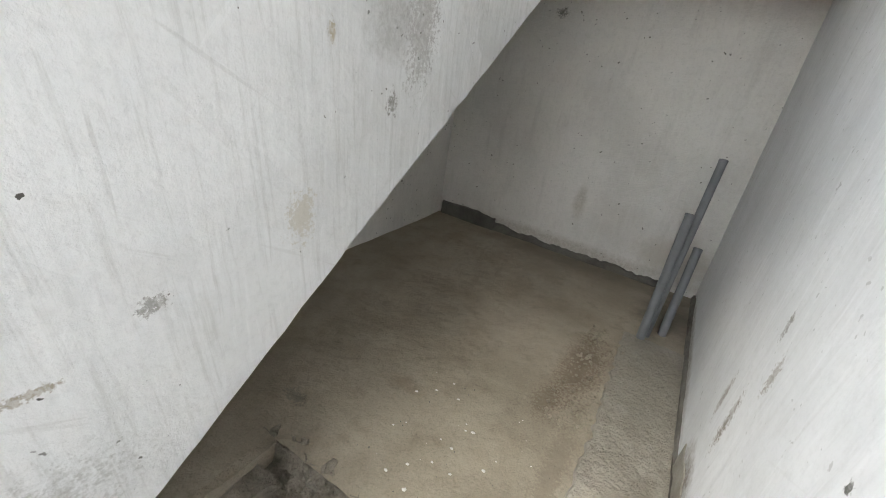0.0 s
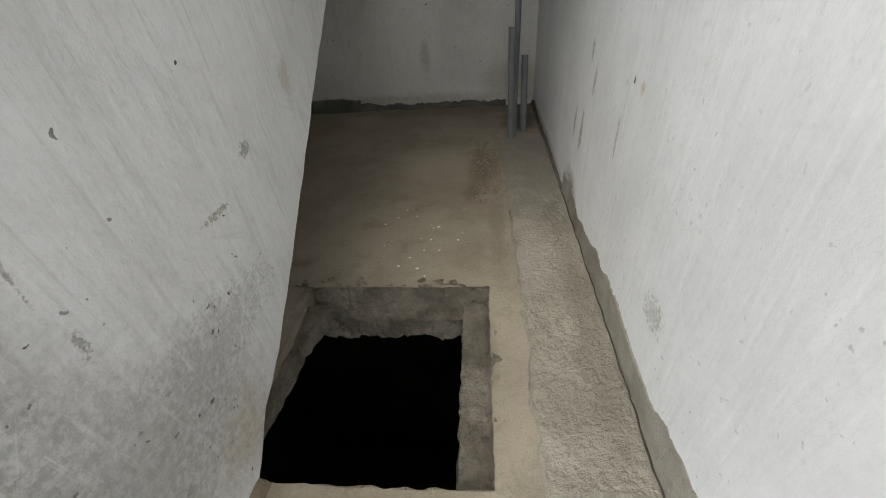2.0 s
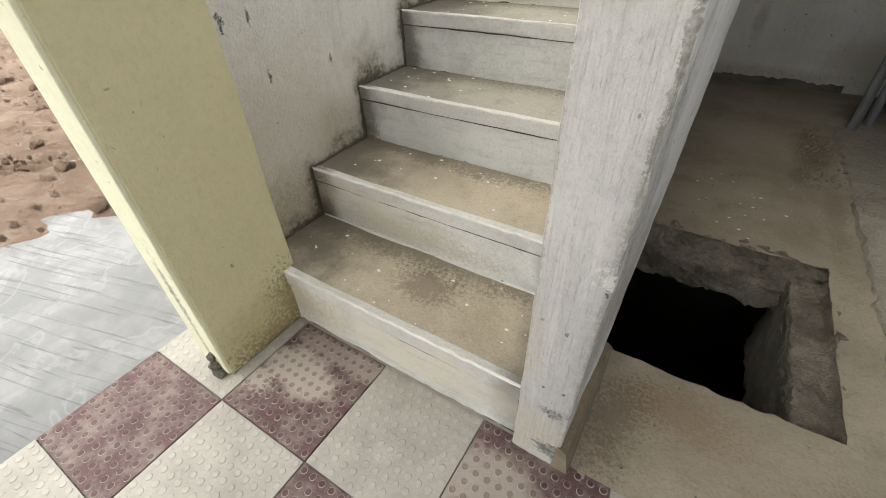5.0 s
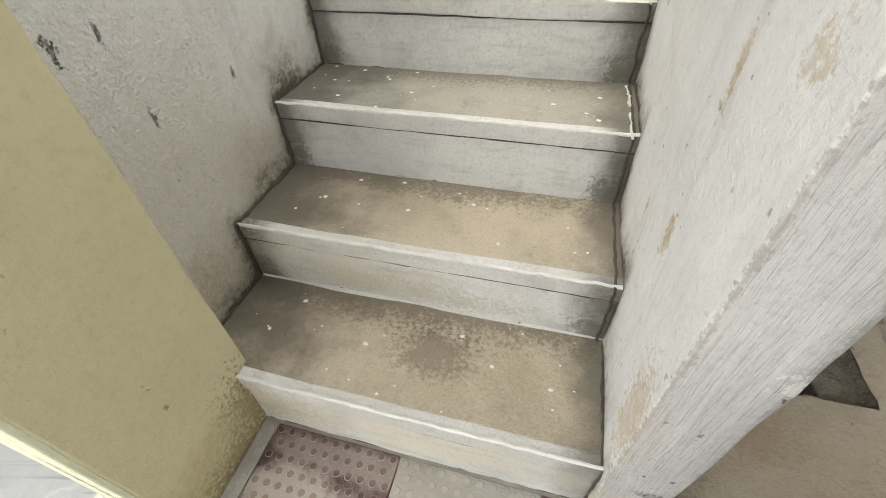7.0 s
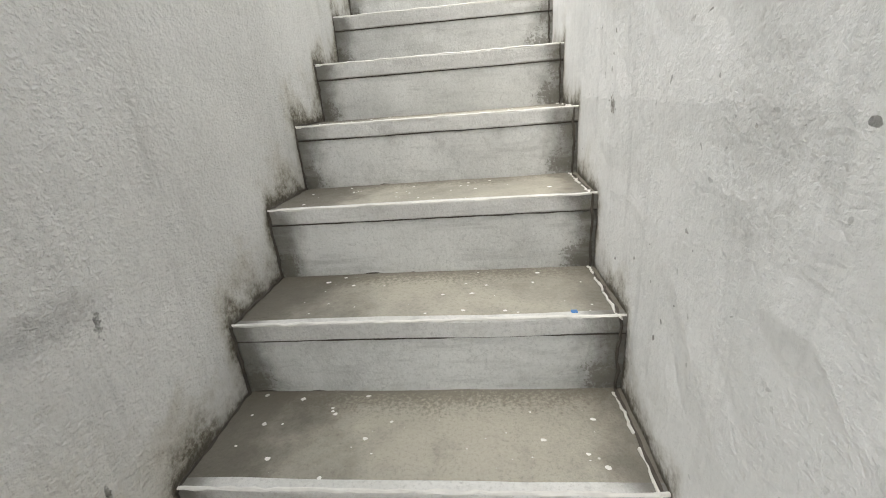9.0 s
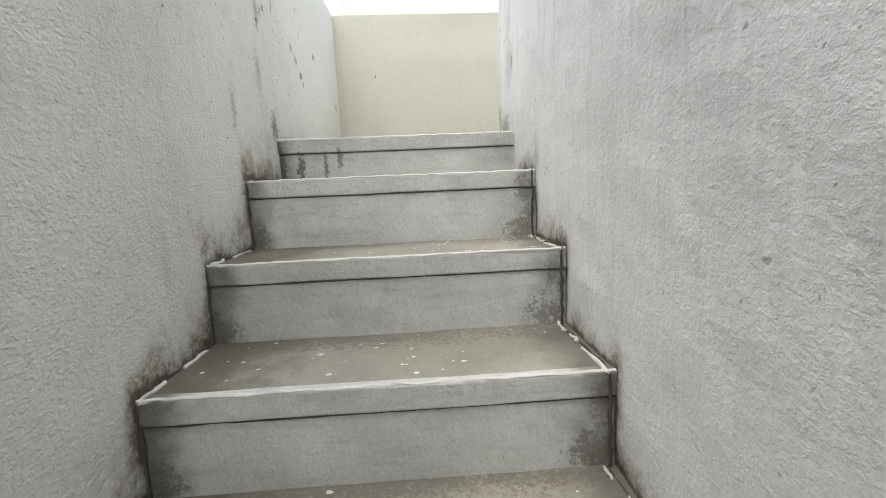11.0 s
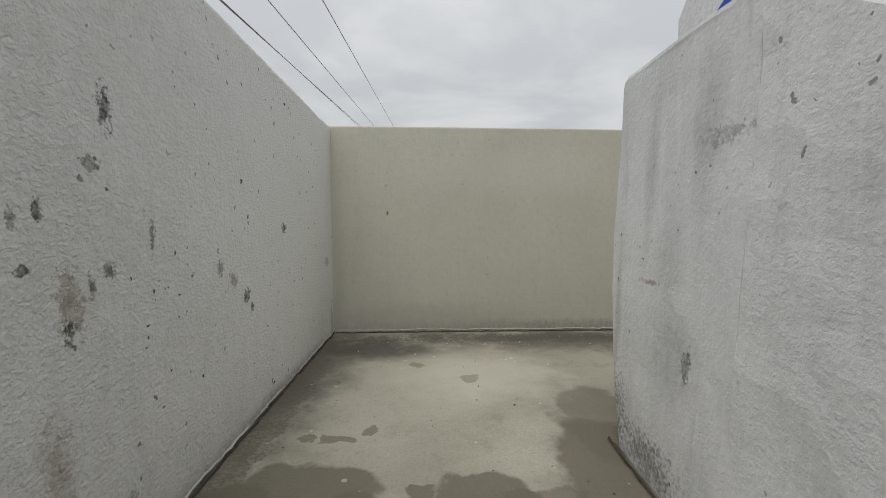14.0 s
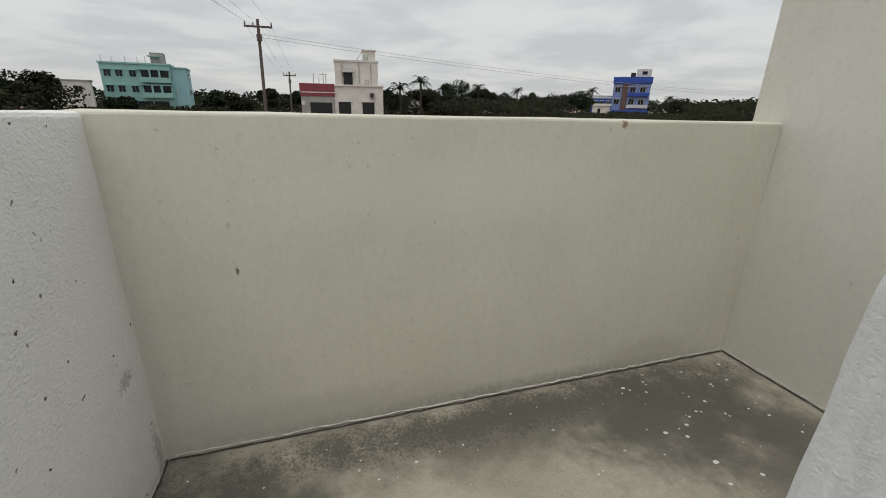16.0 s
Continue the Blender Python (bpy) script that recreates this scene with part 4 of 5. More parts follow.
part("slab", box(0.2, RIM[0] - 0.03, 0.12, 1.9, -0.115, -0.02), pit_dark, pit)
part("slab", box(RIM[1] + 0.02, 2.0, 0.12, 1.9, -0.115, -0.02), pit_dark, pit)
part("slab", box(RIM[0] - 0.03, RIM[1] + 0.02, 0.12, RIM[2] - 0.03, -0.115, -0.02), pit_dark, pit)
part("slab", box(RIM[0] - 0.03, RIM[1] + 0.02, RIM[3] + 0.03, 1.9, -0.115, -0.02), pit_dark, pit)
# unseen tank added below to close the pit in the same near-black
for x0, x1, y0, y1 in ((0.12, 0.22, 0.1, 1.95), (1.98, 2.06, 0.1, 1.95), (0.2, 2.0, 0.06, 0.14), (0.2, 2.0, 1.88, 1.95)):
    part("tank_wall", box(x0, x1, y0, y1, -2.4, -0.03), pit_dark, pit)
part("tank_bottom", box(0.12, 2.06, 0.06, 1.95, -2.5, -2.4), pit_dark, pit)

# raised coarse strip of screed along the house wall
strip = bmesh.new()
rows = []
for j in range(330):
    y = 0.05 + 2.62 * j / 329
    west = 1.752 + 0.02 * noise.noise((y * 6, 4, 0)) + 0.014 * noise.noise((y * 22, 7, 0)) - 0.03 * max(0, y - 1.9)
    line = [(west - 0.008, -0.004)] + [(west + (2.024 - west) * i / 34, 0.010) for i in range(35)]
    rows.append([strip.verts.new((x, y, z + (0.005 * noise.noise((x * 62, y * 62, 2)) + 0.003 * noise.noise((x * 20, y * 20, 2)) if z > 0 else 0))) for x, z in line])
for a, b in zip(rows, rows[1:]):
    for i in range(len(a) - 1):
        strip.faces.new((a[i], a[i + 1], b[i + 1], b[i]))
structure("floor_screed_strip", strip, rough_cement, "coarse grey screed strip along the house wall", "screed")

# ragged cement edges where wall meets floor
skirt = structure("trim_back_cement", fringe(1.62, 0.02, 0.07, 5.0, 1.0, 0.012), dark_cement, "ragged grey cement along the foot of the back wall", "cement edge")
skirt.matrix_basis = pose(0.19, BACK + 0.001, -0.004)
patch = structure("trim_back_patch", fringe(0.46, 0.085, 0.12, 3.0, 4.0, 0.014), dark_cement, "dark cement patch in the corner of the back wall", "cement edge")
patch.matrix_basis = pose(0.19, BACK - 0.008, -0.004)
side = structure("trim_house_cement", fringe(2.1, 0.02, 0.20, 1.6, 9.0, 0.005), band_cement, "ragged cement band along the foot of the house wall", "cement edge")
side.matrix_basis = pose(2.024, 1.95, 0.0, 0, 0, -90)
side2 = structure("trim_house_edge", fringe(1.45, 0.008, 0.05, 4.0, 12.0, 0.012), dark_cement, "thin dark cement line along the foot of the house wall", "cement edge")
side2.matrix_basis = pose(2.024, BACK, 0.0, 0, 0, -90)
foot = bmesh.new()
rows = []
for j in range(30):
    y = 0.05 + 0.42 * j / 29
    high = 0.095 * (1 - 0.7 * max(0.0, (y - 0.2) / 0.27)) + 0.015 * noise.noise((y * 9, 1, 5))
    low = max(0.0, (y - 0.47) * 0.35) - 0.004
    rows.append([foot.verts.new(p) for p in ((1.035, y, high), (1.058, y, high - 0.012), (1.072 + 0.004 * noise.noise((y * 20, 2, 2)), y, low), (1.03, y, low))])
for a, b in zip(rows, rows[1:]):
    for k in range(4):
        foot.faces.new((a[k], b[k], b[(k + 1) % 4], a[(k + 1) % 4]))
foot.faces.new(rows[0])
foot.faces.new(rows[-1][::-1])
bmesh.ops.recalc_face_normals(foot, faces=foot.faces[:])
structure("trim_stair_foot", foot, foot_cement, "brown cement fillet along the foot of the stair wall", "cement edge")

# ---- stairs ----
stairs = thing("staircase", (0.48, 1.3, 0.0), "cement staircase with lime-washed risers, grimy treads and paint drips", "staircase", kind="structure")


def wobble(bm, amount=0.003, grain=5.0):
    return weather(bm, 0.06, amount, grain, "x")


for k, (y, z) in enumerate(NOSE):
    low = NOSE[k - 1][1] if k else 0.0
    ahead = NOSE[k + 1][0] if k < 9 else 2.74
    x0, x1 = left_face(y) - 0.01, right_face(y, z) + 0.03
    if k == 0:
        x1 = 0.985
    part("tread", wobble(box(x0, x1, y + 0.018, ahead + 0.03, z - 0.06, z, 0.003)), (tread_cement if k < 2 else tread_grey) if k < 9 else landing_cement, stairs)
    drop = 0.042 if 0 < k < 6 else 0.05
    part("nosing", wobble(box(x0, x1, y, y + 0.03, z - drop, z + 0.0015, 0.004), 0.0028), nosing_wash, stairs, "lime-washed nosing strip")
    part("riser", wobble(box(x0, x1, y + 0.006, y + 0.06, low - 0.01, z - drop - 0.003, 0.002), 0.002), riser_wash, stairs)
    crust = tube([(x0 + (x1 - x0) * i / 40, y + 0.004 + 0.003 * noise.noise((i * 0.7, k, 1)), z + 0.001) for i in range(41)], 0.0042, 6)
    for v in crust.verts:
        v.co += noise.noise_vector(v.co * 70) * 0.003
    part("lime_edge", crust, lime_crust, stairs, "white lime crust on the edge")
    split = tube([(x0 + (x1 - x0) * i / 46, y + 0.0045 + 0.0012 * noise.noise((i * 0.8, k, 5)), z - drop - 0.0015 + 0.0022 * noise.noise((i * 0.35, k, 2))) for i in range(47)], 0.0021, 5)
    part("crack", split, joint_dirt, stairs, "thin dark crack under the nosing")
    for at_left in (True, False):
        # dirt packed into the joint with each wall, up the riser and back along the tread
        side_x = left_face(y) + 0.001 if at_left else (right_face(y, z) - 0.001 if k else 0.93)
        if k < 9:
            run = [(side_x, y - 0.002, low + (z - low) * i / 10) for i in range(11)] + [(side_x, y + (ahead - y) * i / 14, z + 0.002) for i in range(1, 15)]
            run = [Vector(p) + noise.noise_vector(Vector(p) * 30) * 0.004 for p in run]
            packed = tube(run, 0.0042 if at_left else 0.0034, 5)
            for v in packed.verts:
                v.co += noise.noise_vector(v.co * 70) * 0.004
            part("joint_dirt", packed, joint_dirt, stairs)
    if k:
        seam = tube([(x0 + (x1 - x0) * i / 30, y + 0.010, low + 0.001 + 0.002 * noise.noise((i * 0.9, k, 8))) for i in range(31)], 0.003, 5)
        for v in seam.verts:
            v.co += noise.noise_vector(v.co * 60) * 0.003
        part("seam", seam, lime_crust if k > 5 else joint_dirt, stairs)
core = prism([(0.11, 0.0), (0.11, 0.10), (0.47, 0.25), (2.72, 1.80), (2.72, SOFFIT), (2.64, SOFFIT), (1.33, 0.645), (0.86, 0.275), (0.46, 0.0)], 0.02, 0.98, "x")
part("soffit_slab", core, back_plaster, stairs, "plastered underside of the flight")
for k, (y, z) in enumerate(NOSE[2:9], 2):
    # broken lines of lime along the sides of the treads
    ahead = NOSE[k + 1][0]
    for x, a, b in ((0, 0.02, 0.3), (0, 0.45, 0.9), (1, 0.0, 0.42), (1, 0.5, 0.72), (1, 0.8, 1.0)):
        if x == 0 and k < 6:
            continue
        a, b = a + 0.12 * noise.noise((k * 3.1, a * 9, x)), b + 0.12 * noise.noise((k * 2.3, b * 7, x))
        pts = [((left_face(y) + 0.006 if x == 0 else right_face(y, z) - 0.006) + 0.005 * noise.noise((i * 0.6, k, x)), y + (ahead - y) * (a + (b - a) * i / 8), z + 0.002) for i in range(9)]
        line = tube(pts, 0.0042 if k > 5 else 0.003, 5)
        for v in line.verts:
            v.co += noise.noise_vector(v.co * 40) * 0.006
        part("lime_side", line, lime_crust, stairs)

# paint drips on treads, floors and landing
rng = random.Random(7)


def flecks(name, count, x0, x1, y0, y1, z, size, label, material=None):
    bm = bmesh.new()
    for _ in range(count):
        x, y, r = rng.uniform(x0, x1), rng.uniform(y0, y1), size * rng.uniform(0.3, 1.0) ** 2.2
        ring = []
        for i in range(8):
            a = i * math.pi / 4
            q = r * rng.uniform(0.7, 1.2)
            ring.append(bm.verts.new((x + q * math.cos(a), y + q * math.sin(a) * 0.8, z)))
        tip = bm.verts.new((x, y, z + 0.0015))
        for i in range(8):
            bm.faces.new((ring[i], ring[(i + 1) % 8], tip))
    ob = part(name, bm, material or paint_fleck)
    return tagged(ob, label, "paint drips", kind="stuff")


for k, (y, z) in enumerate(NOSE[:9]):
    flecks("paint_drips", 30, left_face(y) + 0.05, right_face(y, z) - 0.04, y + 0.03, NOSE[k + 1][0] - 0.01, z + 0.0008, 0.0075, "white paint drips dried on a cement tread")
flecks("paint_drips", 34, 1.15, 1.62, 1.24, 1.8, 0.004, 0.0085, "white paint drips on the passage floor")
flecks("paint_drips", 60, 0.1, 2.1, 3.5, 3.97, LANDING + 0.001, 0.0065, "white paint drips along the foot of the parapet")
flecks("paint_drips", 46, 1.5, 2.15, 3.3, 3.95, LANDING + 0.001, 0.010, "white paint splashes in the landing corner")
chip = tagged(part("blue_chip", box(0.818, 0.832, 0.937, 0.950, 0.763, 0.766, 0.001), blue_fleck), "small blue paint chip lying on a tread", "paint chip")


def crumbs(name, count, x0, x1, y0, y1, z, size, label, material):
    bm = bmesh.new()
    for _ in range(count):
        x, y, r = rng.uniform(x0, x1), rng.uniform(y0, y1), size * rng.uniform(0.3, 1.0) ** 2
        if name == "grit" and z < 1.0 and PIT[0] < x < RIM[1] + 0.02 and PIT[2] - 0.03 < y < RIM[3] + 0.02:
            continue
        bmesh.ops.create_icosphere(bm, subdivisions=1, radius=r, matrix=Matrix.LocRotScale((x, y, z), Euler((rng.uniform(0, 6), rng.uniform(0, 6), 0)), (1, rng.uniform(0.6, 1), 0.5)))
    return tagged(part(name, bm, material), label, "crumbs", kind="stuff")


crumbs("mud_crumbs", 260, 1.56, 1.76, 1.85, 2.65, 0.002, 0.012, "dried mud crumbs on the passage floor", brown_cement)
crumbs("grit", 120, 1.1, 1.95, 0.1, 1.9, 0.002, 0.005, "loose grit on the passage floor", dark_cement)
crumbs("grit", 60, 0.08, 0.9, 2.75, 3.95, LANDING, 0.004, "loose grit on the landing", dark_cement)
crumbs("soil_clods", 1100, -5.2, -1.15, -1.5, 2.5, 0.04, 0.055, "loose clods of reddish soil", soil)


def pipe(x, y, tip, height, radius):
    """A plastic pipe that leans from its foot to its tip."""
    ob = thing("pvc_pipe", (x, y, 0.0), "dusty grey plastic pipe standing in the passage corner", "pipe", "grey pipes in the corner")
    ax = (Vector((*tip, height)) - Vector((x, y, 0))).normalized()
    foot_at, head = Vector((x, y, -0.02)), Vector((*tip, height))
    part("tube", tube([foot_at + (head - foot_at) * i / 4 for i in range(5)], radius, 16), grey_pvc, ob)
    lip = bmesh.new()
    for a, b in ((radius * 1.06, 0.0), ):
        tube([head - ax * 0.012, head + ax * 0.001], a, 16, lip)
    part("rim", lip, grey_pvc, ob)
    # the tube is capped, so a near-black disc paints its inner shade
    part("mouth", tube([head + ax * 0.0005, head + ax * 0.002], radius * 0.78, 14), pipe_mouth_shade, ob, "near-black disc drawn as the shaded inside of the pipe")
    return ob


pipe(1.804, 2.666, (1.804, 2.812), 0.635, 0.021)
pipe(1.823, 2.72, (1.851, 2.983), 0.878, 0.019)
pipe(1.895, 2.80, (1.900, 2.948), 0.448, 0.021)

# ---- porch ----
TILE, TX, TY = 0.327, 0.189, -0.252
porch = structure("floor_porch", box(-0.13, 1.03, 0.05, 0.14, -0.1, -0.003, bm=box(-0.13, 2.03, -3.2, 0.075, -0.1, -0.010)), grout, "porch floor of studded red and grey chequer tiles", "floor")
stud_tile = box(0.0015, TILE - 0.0015, 0.0015, TILE - 0.0015, -0.016, 0.0, 0.0012, segments=1)
for j in range(11):
    for i in range(11 - j % 2):
        cx, cy = TILE * (i + 0.5 + 0.5 * (j % 2)) / 11, TILE * (j + 0.5) / 11
        ring = [[stud_tile.verts.new((cx + r * math.cos(a * math.pi / 4), cy + r * math.sin(a * math.pi / 4), z)) for a in range(8)] for r, z in ((0.0098, -0.0005), (0.0080, 0.0011))]
        for a in range(8):
            stud_tile.faces.new((ring[0][a], ring[0][(a + 1) % 8], ring[1][(a + 1) % 8], ring[1][a])).material_index = 1
        stud_tile.faces.new(ring[1]).material_index = 2
meshes = []
for tone, stud in ((red_tile, red_stud), (grey_tile, grey_stud)):
    mesh = bpy.data.meshes.new("floor_tile")
    stud_tile.to_mesh(mesh)
    for material in (tone, tile_dust if tone is red_tile else tone, stud):
        mesh.materials.append(material)
    meshes.append(mesh)
stud_tile.free()
for i in range(-1, 6):
    for j in range(-8, 1):
        tile = new("floor_tile", meshes[(i + j) % 2])
        tile.parent = porch
        tile.matrix_basis = pose(TX + TILE * i, TY + TILE * j, 0.0)

structure("pavement_apron", weather(box(-1.9, -0.133, -3.2, 2.6, -0.1, -0.004, 0.0), 0.2, 0.0015), granite, "polished grey veined stone paving, wet and glossy, beside the porch", "paving")

# ---- ground ----
ground = bmesh.new()
xs = sorted({-900, -500, -250, -120, -60, -35, -22, -15, -11, -8, *[-6 + 0.09 * i for i in range(70)], 0.0, 2.1, 4, 8, 16, 40, 90, 160, 300, 600, 900})
ys = sorted({-900, -400, -150, -60, -30, -14, -8, -5, *[-3.6 + 0.09 * i for i in range(86)], 4.13, 4.6, 6, 9, 14, 22, 40, 80, 150, 300, 600, 900})
grid = {}
for x in xs:
    for y in ys:
        edge = -0.96 - 0.42 * (0.05 - y) * (1 if y < 0.6 else 0) - 0.2 * max(0, y - 0.6) + 0.05 * noise.noise((y * 7, 0, 2)) + 0.03 * noise.noise((y * 23, 0, 2))
        z = -0.05
        if x < edge and x > -9 and -3.7 < y < 5:
            rise = min(1.0, (edge - x) / 0.25)
            z = -0.03 + rise * (0.06 + 0.07 * noise.noise((x * 2.2, y * 2.2, 0)) + 0.06 * noise.noise((x * 7, y * 7, 4)) + 0.04 * noise.noise((x * 19, y * 19, 1)))
        grid[x, y] = ground.verts.new((x, y, z if x < -0.05 or y < -3.3 or y > 4.2 else -0.12))
for a, b in zip(xs, xs[1:]):
    for c, d in zip(ys, ys[1:]):
        if a >= -0.1 and b <= 2.2 and c >= -3.3 and d <= 4.2:
            continue
        ground.faces.new((grid[a, c], grid[b, c], grid[b, d], grid[a, d]))
tagged(part("ground", ground, soil), "churned reddish brown bare soil round the house", "ground", kind="structure")


def crack(points, radius, parent_label):
    line = tube(points, radius, 5)
    for v in line.verts:
        v.co += noise.noise_vector(v.co * 45) * radius * 1.4
    return structure("trim_joint", line, joint_dirt, parent_label, "joint")


crack([(0.06 + 2.1 * i / 70, END - 0.003, LANDING + 0.001) for i in range(71)], 0.0028, "dark dirty joint along the foot of the parapet")
crack([(left_face(y) + 0.002, y, LANDING + 0.002) for y in (2.70 + 1.3 * i / 50 for i in range(51))], 0.0045, "dark dirty joint along the foot of the plaster wall")
crack([(2.168, 3.1 + 0.9 * i / 30, LANDING + 0.002) for i in range(31)], 0.0028, "dark dirty joint along the foot of the tall wall")
crack([(right_face(y, 1.95) - 0.001, y, LANDING + 0.003) for y in (2.70 + 0.3 * i / 14 for i in range(15))], 0.004, "dark dirty joint along the foot of the parapet end")
crack([(2.012 + 0.006 * noise.noise((y * 8, 0, 0)), y, 0.013) for y in (0.06 + 3.3 * i / 120 for i in range(121))], 0.0028, "thin dark line between the screed and the house wall")
crack([(0.16 + 0.83 * i / 30, 0.084, 0.001) for i in range(31)], 0.0025, "dark joint under the first step")


def lime_line(points):
    line = tube(points, 0.0022, 5)
    for v in line.verts:
        v.co += noise.noise_vector(v.co * 38) * 0.006
    return structure("trim_lime_line", line, lime_crust, "thin white lime line above the landing joint", "lime line")


lime_line([(0.08 + 2.08 * i / 90, END - 0.001, LANDING + 0.012) for i in range(91)])
lime_line([(left_face(y) + 0.001, y, LANDING + 0.011) for y in (2.72 + 1.26 * i / 60 for i in range(61))])
lime_line([(2.170, 3.1 + 0.9 * i / 40, LANDING + 0.011) for i in range(41)])


# ---- distance ----
def leaf_surface(name, tone):
    m, n = shader(name)
    pick = n.add("ShaderNodeNewGeometry").outputs["Random Per Island"]
    finish(n, n.mix(pick, tone, tuple(v * 0.4 for v in tone)), 0.9)
    n.bsdf.inputs["Specular IOR Level"].default_value = 0.08
    return m


foliage = leaf_surface("foliage", (0.020, 0.030, 0.015))
dry_foliage = leaf_surface("dry_foliage", (0.030, 0.034, 0.018))
bark = plain("bark", (0.05, 0.042, 0.034), 0.9, 0.4, 3.0)
mint = plain("mint_paint", (0.25, 0.45, 0.42), 0.8, 0.18, 0.6)
mint_side = plain("aqua_paint", (0.26, 0.46, 0.50), 0.8, 0.18, 0.6)
far_white = plain("weathered_white_paint", (0.62, 0.61, 0.57), 0.85, 0.35, 0.9)
far_grey = plain("bare_cement", (0.33, 0.32, 0.30), 0.9, 0.35, 1.2)
maroon = plain("maroon_paint", (0.22, 0.055, 0.07), 0.8, 0.25, 1.0)
azure = plain("blue_house_paint", (0.035, 0.085, 0.36), 0.8, 0.2, 0.8)
pale_azure = plain("pale_blue_house_paint", (0.20, 0.26, 0.48), 0.8, 0.25, 0.8)
brown_clad = plain("brown_cladding", (0.14, 0.09, 0.075), 0.8, 0.3, 1.0)
# dark glass, a tank and a grille; boxes of it paint shade into doorways
near_black = plain("near_black_surface", (0.018, 0.02, 0.022), 0.25, 0.2, 1.0)
pole_steel = plain("weathered_pole", (0.11, 0.09, 0.08), 0.85, 0.4, 2.0)
wire_black = plain("wire", (0.28, 0.28, 0.29), 0.7, 0.1)
wire_pale = plain("aluminium_wire", (0.5, 0.5, 0.5), 0.5, 0.1, metal=0.6)


def window(parent, x, z, w, h, y=0.0, shade=True, sill=far_white, axis="y"):
    """A dark pane with its frame and sunshade, on a front that faces -y of its house."""
    base = part("window", local(parent, box(x - w / 2, x + w / 2, y - 0.05, y + 0.05, z - h / 2, z + h / 2)), near_black, parent)
    for a, b in ((x - w / 2 - 0.08, x - w / 2), (x + w / 2, x + w / 2 + 0.08), (x - 0.03, x + 0.03)):
        part("window_frame", local(parent, box(a, b, y - 0.09, y + 0.02, z - h / 2, z + h / 2)), sill, base)
    if shade:
        part("sunshade", local(parent, box(x - w / 2 - 0.2, x + w / 2 + 0.2, y - 0.55, y + 0.02, z + h / 2, z + h / 2 + 0.12)), sill, base)
    return base


def local(parent, bm):
    bmesh.ops.transform(bm, matrix=parent.matrix_basis, verts=bm.verts[:])
    return bm


def house_at(name, at, turn, label, tall=1.0):
    ob = thing(name, at, label, "building", turn=turn)
    ob.matrix_basis = ob.matrix_basis @ Matrix.Diagonal((1, 1, tall, 1))
    return ob


# mint apartment block
block = house_at("apartment_block", (-36.0, 105.6, -0.1), 7.0, "three-storey mint green apartment block with dark windows beyond the trees", 1.215)
part("wall", local(block, box(0, 11.6, 0, 9, 0, 7.35)), mint, block)
part("wall", local(block, box(11.6, 14.3, 0.7, 9, 0, 7.0)), mint_side, block, "pale aqua painted wing")
part("roof", local(block, box(-0.2, 11.8, -0.2, 9.1, 7.35, 7.6, 0.03)), mint, block)
part("roof", local(block, box(11.5, 14.5, 0.5, 9.1, 7.0, 7.2, 0.03)), mint_side, block)
head = part("stair_head", local(block, box(8.3, 10.6, 2, 5, 7.6, 9.35)), far_grey, block, "grey cement stair head")
part("canopy", local(block, box(7.9, 10.0, 1.2, 3, 8.7, 8.85)), mint, head)
for zz in (5.95, 3.6):
    for xx in (1.1, 3.0, 5.2):
        window(block, xx, zz, 1.05, 0.95, sill=mint)
    gallery = part("balcony", local(block, box(6.3, 11.5, -1.0, 0.02, zz - 1.3, zz - 0.5)), mint, block)
    part("recess_shade", local(block, box(6.6, 11.2, -0.05, 0.3, zz - 0.5, zz + 0.6)), near_black, gallery)
    part("sunshade", local(block, box(6.2, 11.5, -0.8, 0.0, zz + 0.6, zz + 0.75)), mint, gallery)
    for xx in (8.0, 9.6):
        part("pillar", local(block, box(xx, xx + 0.3, -0.95, -0.6, zz - 0.5, zz + 0.65)), mint, gallery)
for xx in (2.2, 6.4, 9.2):
    part("opening_shade", local(block, box(xx - 1.3, xx + 1.3, -0.04, 0.3, 0.0, 1.75)), near_black, block)
for xx in (0.3, 2.0, 4.2, 6.2, 7.5):
    part("column_bar", local(block, tube([(xx, 1, 7.5), (xx + 0.05, 1, 8.4 + 0.4 * (xx % 1))], 0.05, 5)), far_grey, block)
for zz in (5.9, 3.4):
    part("window", local(block, box(14.25, 14.36, 2.4, 3.6, zz - 0.5, zz + 0.5)), near_black, block)
    part("window", local(block, box(14.25, 14.36, 5.2, 6.4, zz - 0.5, zz + 0.5)), near_black, block)
part("drain_pipe", local(block, tube([(12.2, 0.62, 0.2), (12.2, 0.62, 4.5)], 0.06, 6)), far_white, block)

# small white house behind it
cottage = house_at("small_house", (-41.5, 98.0, -0.1), 18.0, "small off-white house half hidden by dark trees", 1.25)
part("wall", local(cottage, box(0, 6, 0, 5, 0, 4.3)), far_white, cottage)
part("roof", local(cottage, box(-0.2, 6.2, -0.2, 5.1, 4.3, 4.5)), far_grey, cottage)
window(cottage, 1.6, 3.3, 0.9, 0.7)
window(cottage, 4.2, 3.3, 0.9, 0.7)

# white house with a roof tank and a maroon annexe
villa = house_at("white_house", (4.2, 57.7, -0.1), -6.0, "weathered white two-storey house with a roof tank and ladder", 1.13)
part("wall", local(villa, box(0, 5.75, 0, 7, 0, 4.15)), far_white, villa)
part("ledge", local(villa, box(-0.12, 5.87, -0.14, 7.1, 4.1, 4.26, 0.02)), far_white, villa)
part("wall", local(villa, box(0.15, 5.25, 0.8, 6, 4.25, 6.6)), far_white, villa)
